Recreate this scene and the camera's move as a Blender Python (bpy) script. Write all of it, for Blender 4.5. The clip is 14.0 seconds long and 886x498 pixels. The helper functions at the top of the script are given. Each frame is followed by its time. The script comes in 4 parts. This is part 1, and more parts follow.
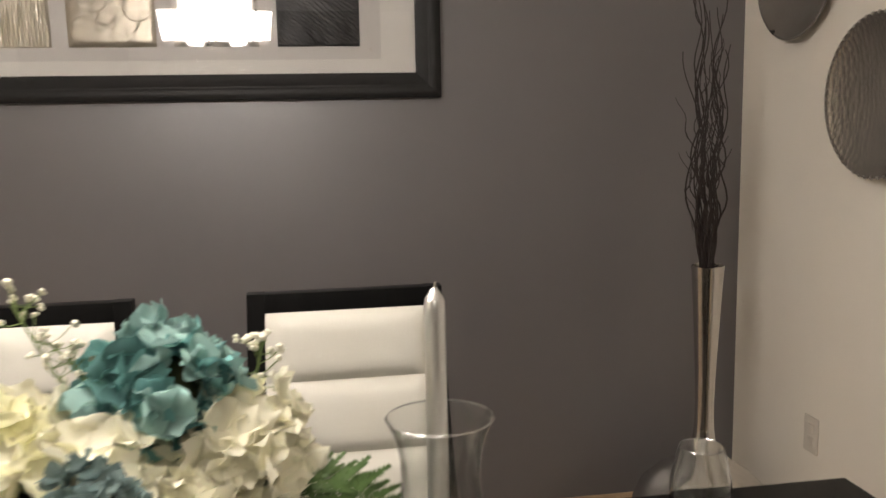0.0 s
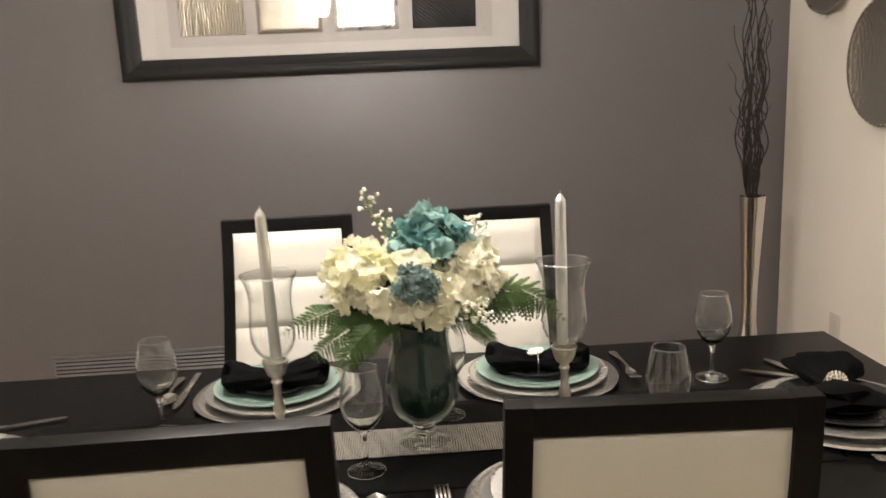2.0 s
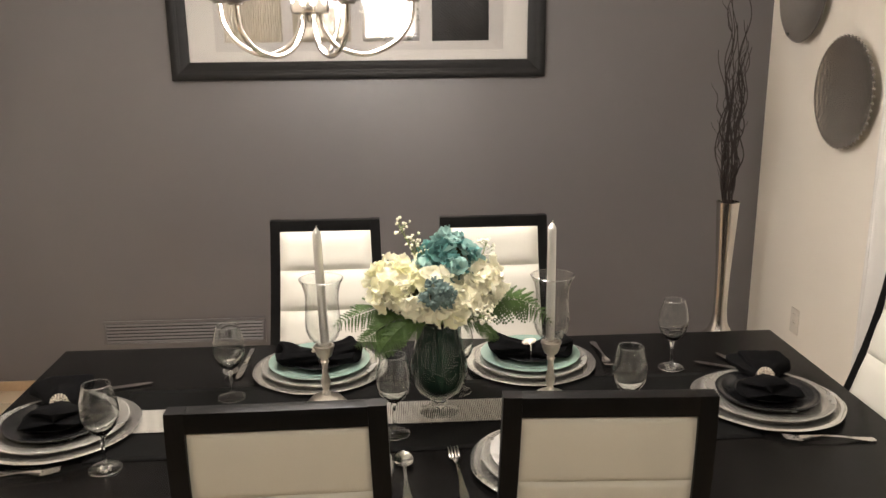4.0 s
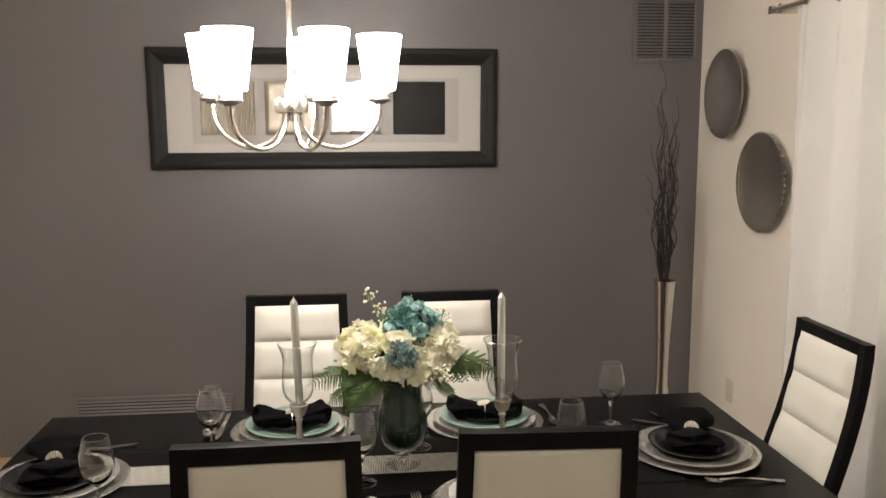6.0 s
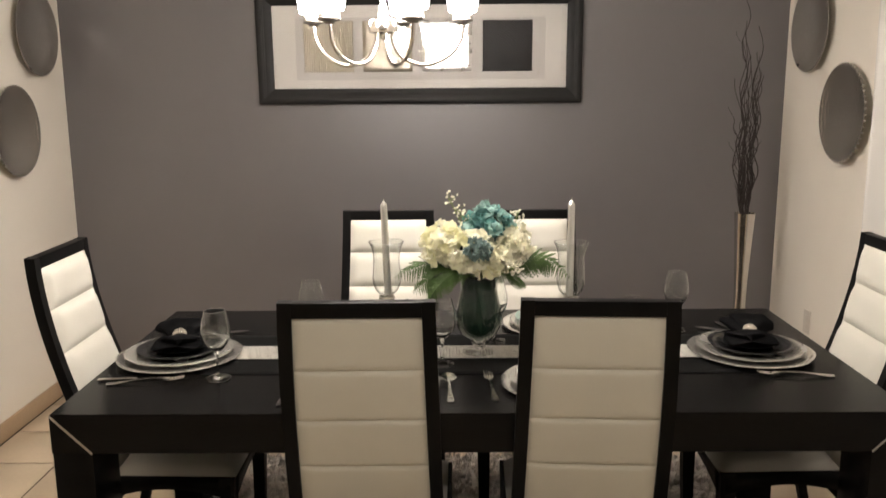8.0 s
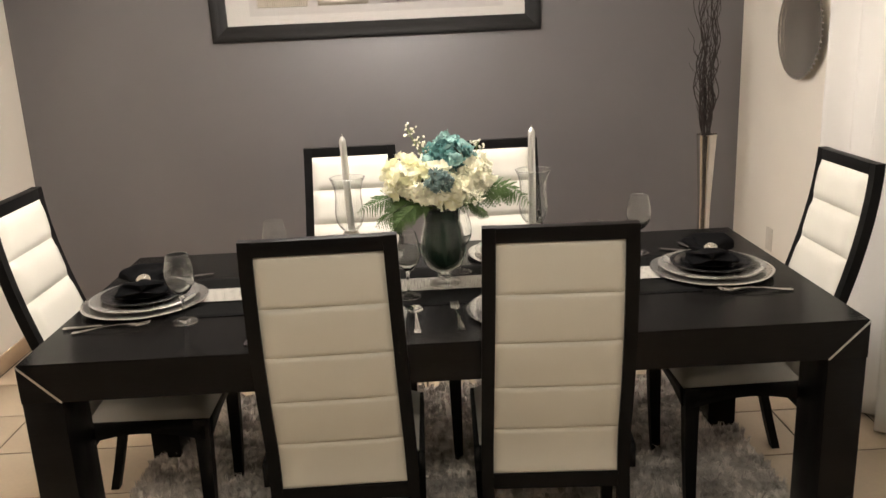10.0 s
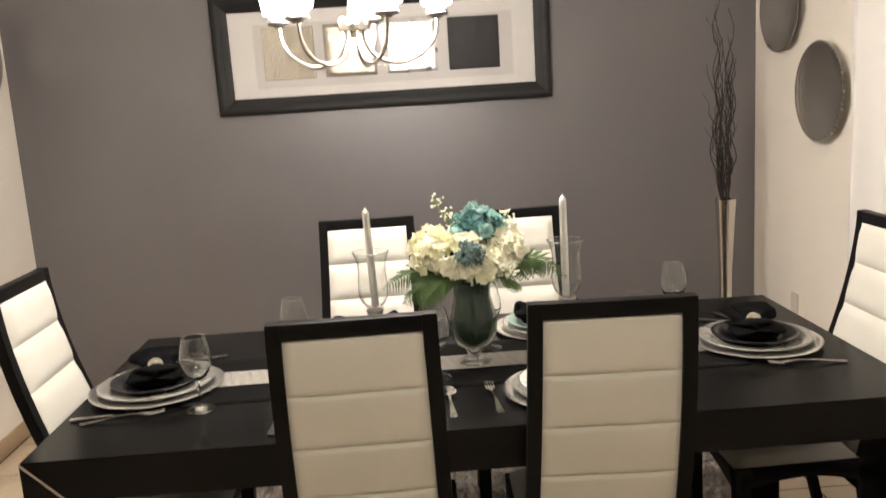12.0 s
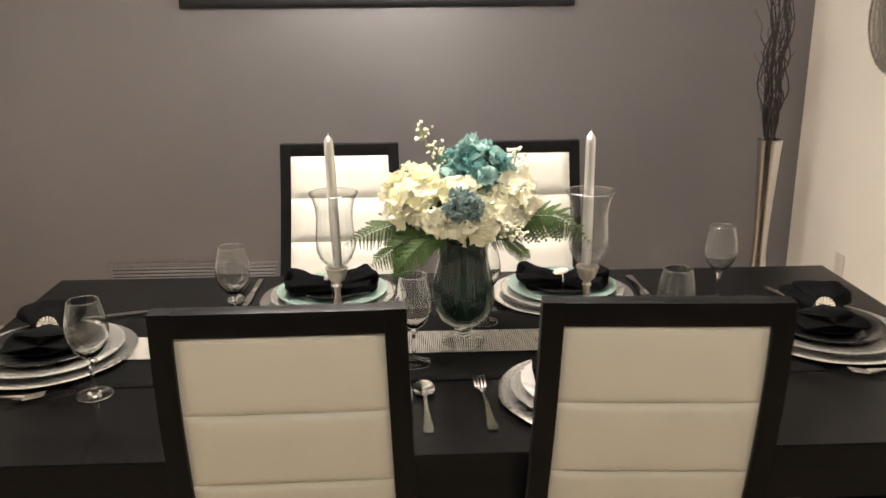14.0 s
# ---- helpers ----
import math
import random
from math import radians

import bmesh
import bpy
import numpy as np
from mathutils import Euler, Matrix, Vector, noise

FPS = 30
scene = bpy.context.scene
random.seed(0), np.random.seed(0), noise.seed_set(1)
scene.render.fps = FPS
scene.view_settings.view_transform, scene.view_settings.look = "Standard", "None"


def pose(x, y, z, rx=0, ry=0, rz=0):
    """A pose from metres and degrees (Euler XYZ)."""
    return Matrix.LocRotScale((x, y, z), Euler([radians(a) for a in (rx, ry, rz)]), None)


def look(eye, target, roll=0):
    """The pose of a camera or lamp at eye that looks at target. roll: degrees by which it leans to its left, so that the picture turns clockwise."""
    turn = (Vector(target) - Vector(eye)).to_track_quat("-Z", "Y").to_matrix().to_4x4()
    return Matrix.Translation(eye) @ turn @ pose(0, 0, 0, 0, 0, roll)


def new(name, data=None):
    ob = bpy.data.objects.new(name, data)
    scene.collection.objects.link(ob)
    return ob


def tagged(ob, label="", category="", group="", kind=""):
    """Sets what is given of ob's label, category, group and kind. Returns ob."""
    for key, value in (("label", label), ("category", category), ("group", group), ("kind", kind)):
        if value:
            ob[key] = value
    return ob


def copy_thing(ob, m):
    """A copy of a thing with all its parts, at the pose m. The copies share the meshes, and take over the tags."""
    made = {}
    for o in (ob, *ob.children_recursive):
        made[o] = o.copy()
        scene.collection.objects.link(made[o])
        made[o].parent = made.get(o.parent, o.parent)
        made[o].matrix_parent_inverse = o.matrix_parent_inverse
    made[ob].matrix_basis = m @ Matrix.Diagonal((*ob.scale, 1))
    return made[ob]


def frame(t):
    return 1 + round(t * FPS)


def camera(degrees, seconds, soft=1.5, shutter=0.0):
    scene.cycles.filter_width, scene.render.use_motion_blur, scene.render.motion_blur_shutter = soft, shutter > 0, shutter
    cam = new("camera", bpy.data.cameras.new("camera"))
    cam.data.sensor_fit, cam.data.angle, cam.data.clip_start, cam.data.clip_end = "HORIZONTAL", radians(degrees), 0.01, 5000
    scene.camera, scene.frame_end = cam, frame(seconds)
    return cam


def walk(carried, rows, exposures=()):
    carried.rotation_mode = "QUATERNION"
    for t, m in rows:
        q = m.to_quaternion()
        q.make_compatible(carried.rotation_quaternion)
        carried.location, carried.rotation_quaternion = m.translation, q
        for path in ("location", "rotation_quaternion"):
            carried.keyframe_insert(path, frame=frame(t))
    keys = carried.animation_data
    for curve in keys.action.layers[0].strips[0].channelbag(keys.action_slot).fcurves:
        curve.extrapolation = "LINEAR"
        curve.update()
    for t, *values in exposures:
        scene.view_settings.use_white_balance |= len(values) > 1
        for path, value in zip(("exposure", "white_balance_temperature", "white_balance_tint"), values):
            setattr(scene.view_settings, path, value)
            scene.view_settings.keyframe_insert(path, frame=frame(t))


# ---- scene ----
cam = camera(55.8, 14.0, 1.5, 0.4)
PATH = [
    (0, (0.178, -0.78, 1.378), (0.488, 1.176, 1.094), -1.2),
    (0.5, (0.064, -0.951, 1.37), (0.401, 0.997, 1.071), -2.5),
    (1, (-0.004, -1.134, 1.365), (0.357, 0.781, 0.915), -2.7),
    (1.5, (-0.013, -1.37, 1.367), (0.275, 0.564, 0.943), -0.4),
    (2, (-0.031, -1.549, 1.454), (0.089, 0.406, 1.048), -2.4),
    (2.5, (-0.115, -1.684, 1.543), (-0.014, 0.258, 1.074), -2.6),
    (2.7, (-0.128, -1.728, 1.577), (0.011, 0.204, 1.076), -2.9),
    (4.8, (-0.067, -2.06, 1.687), (0.021, -0.121, 1.206), 0.2),
    (5, (-0.079, -2.088, 1.695), (0.027, -0.145, 1.234), -0.4),
    (5.5, (-0.098, -2.158, 1.7), (0.08, -0.204, 1.311), -0.9),
    (6, (-0.118, -2.235, 1.683), (0.099, -0.268, 1.394), -0.2),
    (6.5, (-0.116, -2.346, 1.654), (0.01, -0.366, 1.403), 0.3),
    (7, (-0.096, -2.454, 1.605), (0.004, -0.469, 1.381), 1.1),
    (7.5, (-0.081, -2.479, 1.571), (-0.062, -0.496, 1.313), 0.4),
    (8, (-0.075, -2.507, 1.557), (-0.092, -0.543, 1.181), -0.4),
    (8.5, (-0.069, -2.539, 1.56), (-0.092, -0.585, 1.135), -0.9),
    (9, (-0.053, -2.531, 1.549), (-0.044, -0.583, 1.095), -1.8),
    (9.2, (-0.047, -2.523, 1.548), (-0.024, -0.58, 1.075), -2.1),
    (11.3, (-0.085, -2.452, 1.539), (-0.031, -0.529, 0.992), -2.8),
    (11.5, (-0.1, -2.423, 1.548), (-0.046, -0.497, 1.013), -2.9),
    (12, (-0.146, -2.374, 1.539), (-0.076, -0.409, 1.17), -3.6),
    (12.5, (-0.156, -2.303, 1.519), (-0.079, -0.33, 1.202), -4.1),
    (13, (-0.113, -2.137, 1.515), (-0.026, -0.18, 1.112), -2.8),
    (13.5, (-0.07, -1.968, 1.505), (-0.002, -0.03, 1.016), -0.2),
    (14, (-0.096, -1.785, 1.495), (-0.027, 0.132, 0.931), -0.5),
]
EXPOSURES = [(0.0, -0.40), (0.5, -0.32), (1.0, -0.22), (1.5, 0.06), (2.5, 0.06), (5.0, 0.14), (5.5, 0.0), (6.0, -0.2), (6.5, -0.3), (7.0, -0.18),
             (7.5, -0.26), (8.0, 0.0), (8.5, 0.16), (9.0, 0.17), (11.5, 0.38), (12.0, 0.31), (12.5, 0.09), (13.0, 0.15), (13.5, 0.24), (14.0, 0.38)]
walk(cam, [(t, look(eye, target, roll)) for t, eye, target, roll in PATH], EXPOSURES)

# ---- world and light ----
world = bpy.data.worlds.new("world")
scene.world = world
world.use_nodes = True
world.node_tree.nodes["Background"].inputs[0].default_value = (0.9, 0.8, 0.68, 1)
world.node_tree.nodes["Background"].inputs[1].default_value = 0.02
SHADE_GLOW = 95.0
# strength of the added fill light near the camera
FILL_GLOW = 63.0


# ---- materials ----
def material(name, color, rough=0.5, metal=0.0, vary=0.12, scale=8.0, fine=120.0, bump=0.0, spec=0.5, coat=0.0,
             rough_vary=0.06, stretch=(1, 1, 1), per_object=0.0, sheen=0.0):
    m = bpy.data.materials.new(name)
    m.use_nodes = True
    nt = m.node_tree
    b = nt.nodes["Principled BSDF"]
    co = nt.nodes.new("ShaderNodeTexCoord")
    mp = nt.nodes.new("ShaderNodeMapping")
    mp.inputs["Scale"].default_value = stretch
    nt.links.new(co.outputs["Object"], mp.inputs[0])
    big, small = nt.nodes.new("ShaderNodeTexNoise"), nt.nodes.new("ShaderNodeTexNoise")
    big.inputs["Scale"].default_value, small.inputs["Scale"].default_value = scale, fine
    big.inputs["Detail"].default_value = 4
    for n in (big, small):
        nt.links.new(mp.outputs[0], n.inputs["Vector"])
    mix = nt.nodes.new("ShaderNodeMath")
    mix.operation = "MULTIPLY_ADD"
    nt.links.new(big.outputs["Fac"], mix.inputs[0])
    mix.inputs[1].default_value = 0.65
    half = nt.nodes.new("ShaderNodeMath")
    half.operation = "MULTIPLY"
    half.inputs[1].default_value = 0.35
    nt.links.new(small.outputs["Fac"], half.inputs[0])
    nt.links.new(half.outputs[0], mix.inputs[2])
    ramp = nt.nodes.new("ShaderNodeMapRange")
    ramp.inputs["From Min"].default_value, ramp.inputs["From Max"].default_value = 0.3, 0.7
    ramp.inputs["To Min"].default_value, ramp.inputs["To Max"].default_value = 1 - vary, 1 + vary
    nt.links.new(mix.outputs[0], ramp.inputs[0])
    value = ramp.outputs[0]
    if per_object:
        info = nt.nodes.new("ShaderNodeObjectInfo")
        r2 = nt.nodes.new("ShaderNodeMapRange")
        r2.inputs["To Min"].default_value, r2.inputs["To Max"].default_value = 1 - per_object, 1 + per_object
        nt.links.new(info.outputs["Random"], r2.inputs[0])
        mul = nt.nodes.new("ShaderNodeMath")
        mul.operation = "MULTIPLY"
        nt.links.new(value, mul.inputs[0])
        nt.links.new(r2.outputs[0], mul.inputs[1])
        value = mul.outputs[0]
    hsv = nt.nodes.new("ShaderNodeHueSaturation")
    hsv.inputs["Color"].default_value = (*color, 1)
    nt.links.new(value, hsv.inputs["Value"])
    nt.links.new(hsv.outputs[0], b.inputs["Base Color"])
    rr = nt.nodes.new("ShaderNodeMapRange")
    rr.inputs["To Min"].default_value, rr.inputs["To Max"].default_value = max(0.0, rough - rough_vary), min(1.0, rough + rough_vary)
    nt.links.new(big.outputs["Fac"], rr.inputs[0])
    nt.links.new(rr.outputs[0], b.inputs["Roughness"])
    b.inputs["Metallic"].default_value = metal
    b.inputs["Specular IOR Level"].default_value = spec
    b.inputs["Coat Weight"].default_value = coat
    b.inputs["Sheen Weight"].default_value = sheen
    if bump:
        bp = nt.nodes.new("ShaderNodeBump")
        bp.inputs["Strength"].default_value = bump
        bp.inputs["Distance"].default_value = 0.002
        nt.links.new(mix.outputs[0], bp.inputs["Height"])
        nt.links.new(bp.outputs[0], b.inputs["Normal"])
    return m


def glow(name, color, strength):
    m = bpy.data.materials.new(name)
    m.use_nodes = True
    b = m.node_tree.nodes["Principled BSDF"]
    b.inputs["Base Color"].default_value = (0.8, 0.78, 0.74, 1)
    b.inputs["Emission Color"].default_value = (*color, 1)
    b.inputs["Emission Strength"].default_value = strength
    return m


def thin_glass(name, tint=(0.98, 0.985, 0.98), edge=0.45, rough=0.02, base=0.05, power=4.0):
    """Clear thin-walled glass; the gloss grows towards grazing angles."""
    m = bpy.data.materials.new(name)
    m.use_nodes = True
    nt = m.node_tree
    nt.nodes.remove(nt.nodes["Principled BSDF"])
    out = nt.nodes["Material Output"]
    tr, gl, mx, lw, pw, ml = (nt.nodes.new("ShaderNode" + k) for k in ("BsdfTransparent", "BsdfGlossy", "MixShader", "LayerWeight", "Math", "Math"))
    tr.inputs[0].default_value = (*tint, 1)
    gl.inputs["Roughness"].default_value = rough
    lw.inputs["Blend"].default_value = 0.5
    pw.operation, ml.operation = "POWER", "MULTIPLY_ADD"
    pw.inputs[1].default_value = power
    ml.inputs[1].default_value, ml.inputs[2].default_value = edge, base
    nt.links.new(lw.outputs["Facing"], pw.inputs[0])
    nt.links.new(pw.outputs[0], ml.inputs[0])
    nt.links.new(ml.outputs[0], mx.inputs[0])
    nt.links.new(tr.outputs[0], mx.inputs[1])
    nt.links.new(gl.outputs[0], mx.inputs[2])
    nt.links.new(mx.outputs[0], out.inputs[0])
    return m


def solid_glass(name):
    m = bpy.data.materials.new(name)
    m.use_nodes = True
    b = m.node_tree.nodes["Principled BSDF"]
    b.inputs["Base Color"].default_value = (0.96, 0.97, 0.96, 1)
    b.inputs["Transmission Weight"].default_value = 1.0
    b.inputs["Roughness"].default_value = 0.02
    b.inputs["IOR"].default_value = 1.45
    return m


def petal_cloth(name, color, spread):
    """Silk petals: light passes through, and each petal differs a little."""
    m = bpy.data.materials.new(name)
    m.use_nodes = True
    nt = m.node_tree
    nt.nodes.remove(nt.nodes["Principled BSDF"])
    out = nt.nodes["Material Output"]
    geo, rng_, hsv, df, tl, mx, tex, co, mul = (nt.nodes.new("ShaderNode" + k) for k in ("NewGeometry", "MapRange", "HueSaturation", "BsdfDiffuse", "BsdfTranslucent", "MixShader", "TexNoise", "TexCoord", "Math"))
    rng_.inputs["To Min"].default_value, rng_.inputs["To Max"].default_value = 1 - spread, 1 + spread
    nt.links.new(geo.outputs["Random Per Island"], rng_.inputs[0])
    tex.inputs["Scale"].default_value = 70
    nt.links.new(co.outputs["Object"], tex.inputs["Vector"])
    fine = nt.nodes.new("ShaderNodeMapRange")
    fine.inputs["To Min"].default_value, fine.inputs["To Max"].default_value = 0.95, 1.08
    nt.links.new(tex.outputs["Fac"], fine.inputs[0])
    mul.operation = "MULTIPLY"
    nt.links.new(rng_.outputs[0], mul.inputs[0])
    nt.links.new(fine.outputs[0], mul.inputs[1])
    hsv.inputs["Color"].default_value = (*color, 1)
    nt.links.new(mul.outputs[0], hsv.inputs["Value"])
    for n in (df, tl):
        nt.links.new(hsv.outputs[0], n.inputs["Color"])
    mx.inputs[0].default_value = 0.36
    nt.links.new(df.outputs[0], mx.inputs[1])
    nt.links.new(tl.outputs[0], mx.inputs[2])
    nt.links.new(mx.outputs[0], out.inputs[0])
    return m


M = {}
M["grey_wall"] = material("grey_wall_paint", (0.124, 0.1155, 0.119), 0.42, vary=0.05, scale=2.0, fine=260, bump=0.12, spec=1.0)
M["white_wall"] = material("white_wall_paint", (0.82, 0.77, 0.69), 0.55, vary=0.03, scale=2.5, fine=240, bump=0.15)
M["far_wall"] = material("unseen_wall_taupe", (0.22, 0.19, 0.165), 0.7, vary=0.04, scale=2.5, fine=240, bump=0.15)
M["ceiling"] = material("ceiling_paint", (0.78, 0.75, 0.70), 0.8, vary=0.03, scale=3, fine=200, bump=0.2)
M["tile"] = material("floor_tile", (0.60, 0.49, 0.36), 0.35, vary=0.08, scale=5, fine=60, bump=0.05, per_object=0.05)
M["grout"] = material("grout", (0.075, 0.055, 0.042), 0.9, vary=0.2, scale=20, fine=300, bump=0.3)
M["base_tile"] = material("baseboard_tile", (0.46, 0.33, 0.21), 0.4, vary=0.1, scale=5, fine=70)
M["black_wood"] = material("espresso_wood", (0.0062, 0.0058, 0.0057), 0.23, vary=0.3, scale=6, fine=90, bump=0.03, spec=0.11, stretch=(0.25, 3, 3))
M["black_frame"] = material("black_chair_wood", (0.0058, 0.0056, 0.0056), 0.42, vary=0.25, scale=6, fine=80, bump=0.06, spec=0.09, stretch=(3, 3, 0.4))
M["leather"] = material("cream_leather", (0.62, 0.60, 0.535), 0.48, vary=0.03, scale=5, fine=350, bump=0.25, spec=0.4)
M["leather_dark"] = material("seat_leather", (0.55, 0.53, 0.49), 0.42, vary=0.04, scale=5, fine=350, bump=0.25)
M["silver"] = material("brushed_silver", (0.66, 0.64, 0.61), 0.17, 1.0, vary=0.08, scale=5, fine=200, stretch=(8, 8, 0.5), bump=0.04)
M["pewter"] = material("pewter", (0.58, 0.545, 0.49), 0.33, 1.0, vary=0.15, scale=20, fine=120)
M["nickel"] = material("satin_nickel", (0.66, 0.62, 0.57), 0.22, 1.0, vary=0.05, scale=20, fine=200)
M["cup_metal"] = material("dark_nickel", (0.25, 0.23, 0.21), 0.32, 1.0, vary=0.05, scale=20, fine=200)
M["steel"] = material("cutlery_steel", (0.72, 0.70, 0.67), 0.16, 1.0, vary=0.05, scale=20, fine=200)
M["candle"] = material("silver_wax", (0.74, 0.73, 0.71), 0.30, 0.9, vary=0.02, scale=20, fine=200)
M["charger"] = material("silver_charger", (0.68, 0.67, 0.64), 0.20, 0.92, vary=0.08, scale=12, fine=150, bump=0.1)
M["plate_white"] = material("silver_grey_plate", (0.52, 0.51, 0.48), 0.26, 0.70, vary=0.03, scale=8, fine=100, coat=0.2)
M["plate_teal"] = material("aqua_stoneware", (0.225, 0.325, 0.285), 0.25, vary=0.05, scale=8, fine=100, coat=0.2)
M["plate_pale"] = material("pale_stoneware", (0.62, 0.61, 0.58), 0.28, vary=0.04, scale=8, fine=100, coat=0.2)
M["plate_black"] = material("black_stoneware", (0.012, 0.012, 0.013), 0.22, vary=0.2, scale=8, fine=100)
M["napkin"] = material("black_cotton", (0.0045, 0.0045, 0.005), 0.9, vary=0.25, scale=20, fine=500, bump=0.4, spec=0.06)
M["runner"] = material("black_runner_cloth", (0.005, 0.005, 0.005), 0.85, vary=0.2, scale=20, fine=600, bump=0.3, spec=0.1)
M["runner_rib"] = material("silver_beading", (0.62, 0.60, 0.55), 0.35, 0.35, vary=0.15, scale=60, fine=400)
M["art_frame"] = material("black_art_frame", (0.010, 0.0095, 0.0095), 0.5, vary=0.25, scale=8, fine=120, spec=0.25, stretch=(0.5, 4, 4), bump=0.1)
M["mat_board"] = material("white_mat_board", (0.72, 0.70, 0.67), 0.85, vary=0.02, scale=5, fine=300)
M["art_ground"] = material("pale_grey_board", (0.60, 0.58, 0.565), 0.85, vary=0.03, scale=5, fine=300)
M["foil_a"] = material("champagne_foil", (0.56, 0.52, 0.44), 0.36, 0.75, vary=0.12, scale=12, fine=100)
M["foil_b"] = material("bronze_foil", (0.44, 0.40, 0.33), 0.34, 0.75, vary=0.15, scale=12, fine=100)
M["foil_c"] = material("bright_silver_foil", (0.74, 0.73, 0.71), 0.28, 0.8, vary=0.1, scale=12, fine=100)
M["foil_d"] = material("charcoal_foil", (0.035, 0.034, 0.035), 0.34, 0.4, vary=0.2, scale=12, fine=100)
M["wall_plate"] = material("smoked_metal_glass", (0.37, 0.345, 0.315), 0.30, 0.92, vary=0.05, scale=12, fine=90, bump=0.04)
M["dimpled_plate"] = material("dimpled_metal_glass", (0.47, 0.435, 0.385), 0.24, 0.92, vary=0.05, scale=12, fine=90)
nt = M["dimpled_plate"].node_tree
cells, relief, where = (nt.nodes.new("ShaderNode" + k) for k in ("TexVoronoi", "Bump", "TexCoord"))
cells.inputs["Scale"].default_value = 62
cells.inputs["Randomness"].default_value = 0.55
relief.inputs["Strength"].default_value, relief.inputs["Distance"].default_value = 0.5, 0.004
nt.links.new(where.outputs["Object"], cells.inputs["Vector"])
nt.links.new(cells.outputs["Distance"], relief.inputs["Height"])
nt.links.new(relief.outputs[0], nt.nodes["Principled BSDF"].inputs["Normal"])
M["branch"] = material("dark_willow", (0.020, 0.013, 0.011), 0.6, vary=0.3, scale=20, fine=200, bump=0.3)
M["petal_white"] = petal_cloth("cream_petal", (0.93, 0.905, 0.755), 0.10)
M["petal_yellow"] = petal_cloth("yellow_cream_petal", (0.91, 0.89, 0.66), 0.10)
M["petal_teal"] = petal_cloth("teal_petal", (0.165, 0.345, 0.335), 0.5)
M["petal_pale_teal"] = petal_cloth("pale_teal_petal", (0.33, 0.50, 0.47), 0.3)
M["petal_dusty"] = petal_cloth("dusty_blue_petal", (0.235, 0.315, 0.31), 0.35)
# shade deep between the petals, put into the colour of the inner sphere
M["bloom_gap_shade"] = material("shaded_bloom_gap", (0.035, 0.038, 0.018), 0.8, vary=0.3, scale=60, fine=200, spec=0.1)
M["fern"] = material("fern_green", (0.054, 0.100, 0.026), 0.5, spec=0.25, vary=0.35, scale=20, fine=120)
M["stem_green"] = material("stem_green", (0.16, 0.22, 0.07), 0.6, vary=0.2, scale=30, fine=200)
M["bud"] = material("white_bud", (0.72, 0.70, 0.57), 0.6, vary=0.05, scale=50, fine=200)
M["filler"] = material("dark_green_leaves", (0.005, 0.016, 0.011), 0.6, spec=0.12, vary=0.5, scale=25, fine=80, stretch=(2, 2, 0.4), bump=0.6)
M["rug"] = material("grey_shag", (0.46, 0.42, 0.385), 0.95, vary=0.35, scale=6, fine=40, spec=0.1)
M["rug_tip"] = material("pale_shag", (0.70, 0.65, 0.605), 0.9, vary=0.7, scale=9, fine=40, spec=0.15)
M["curtain"] = material("white_curtain_cloth", (0.68, 0.66, 0.63), 0.85, vary=0.03, scale=5, fine=500, bump=0.15)
M["plastic"] = material("ivory_plastic", (0.62, 0.57, 0.50), 0.4, vary=0.02, scale=8, fine=100)
M["inlay"] = material("steel_inlay", (0.55, 0.54, 0.52), 0.3, 1.0, vary=0.05, scale=20, fine=200)
M["dark_gap"] = material("painted_vent_shade", (0.02, 0.019, 0.018), 0.8, vary=0.1)
M["shade"] = glow("lit_frosted_glass", (1.0, 0.915, 0.842), SHADE_GLOW)
M["hall_glow"] = glow("lit_diffuser", (1.0, 0.93, 0.80), FILL_GLOW)
M["lip"] = thin_glass("glass_lip", (0.97, 0.98, 0.98), edge=0.6, rough=0.16, base=0.32, power=2.0)
M["thin"] = thin_glass("clear_thin_glass", edge=0.95, rough=0.0, base=0.045, power=3.6)
M["vase_glass"] = thin_glass("vase_glass", (0.92, 0.95, 0.93), 0.9, rough=0.0, base=0.03, power=3.8)
M["pane"] = thin_glass("picture_glass", (0.98, 0.98, 0.98), 0.8)
M["glass"] = solid_glass("clear_solid_glass")
M["crystal"] = material("rhinestone", (0.66, 0.60, 0.50), 0.32, 0.55, vary=0.2, scale=200, fine=400)


# ---- mesh helpers ----
def mesh_of(name, bm, mats, smooth=True, sharp=38):
    bmesh.ops.recalc_face_normals(bm, faces=bm.faces)
    me = bpy.data.meshes.new(name)
    bm.to_mesh(me)
    bm.free()
    for mt in mats if isinstance(mats, (list, tuple)) else [mats]:
        me.materials.append(M[mt])
    if smooth:
        me.polygons.foreach_set("use_smooth", [True] * len(me.polygons))
        me.set_sharp_from_angle(angle=radians(sharp))
    return me


def part(name, bm, mats, parent=None, label="", at=None, smooth=True, sharp=38):
    ob = new(name, mesh_of(name, bm, mats, smooth, sharp))
    ob.parent = parent
    if at is not None:
        ob.matrix_basis = at
    if label:
        ob["label"] = label
    return ob


def thing(name, label, category, at=(0, 0, 0), rz=0.0, group="", kind=""):
    ob = new(name)
    ob.empty_display_size = 0.05
    ob.matrix_basis = pose(*at, 0, 0, rz)
    return tagged(ob, label, category, group, kind)


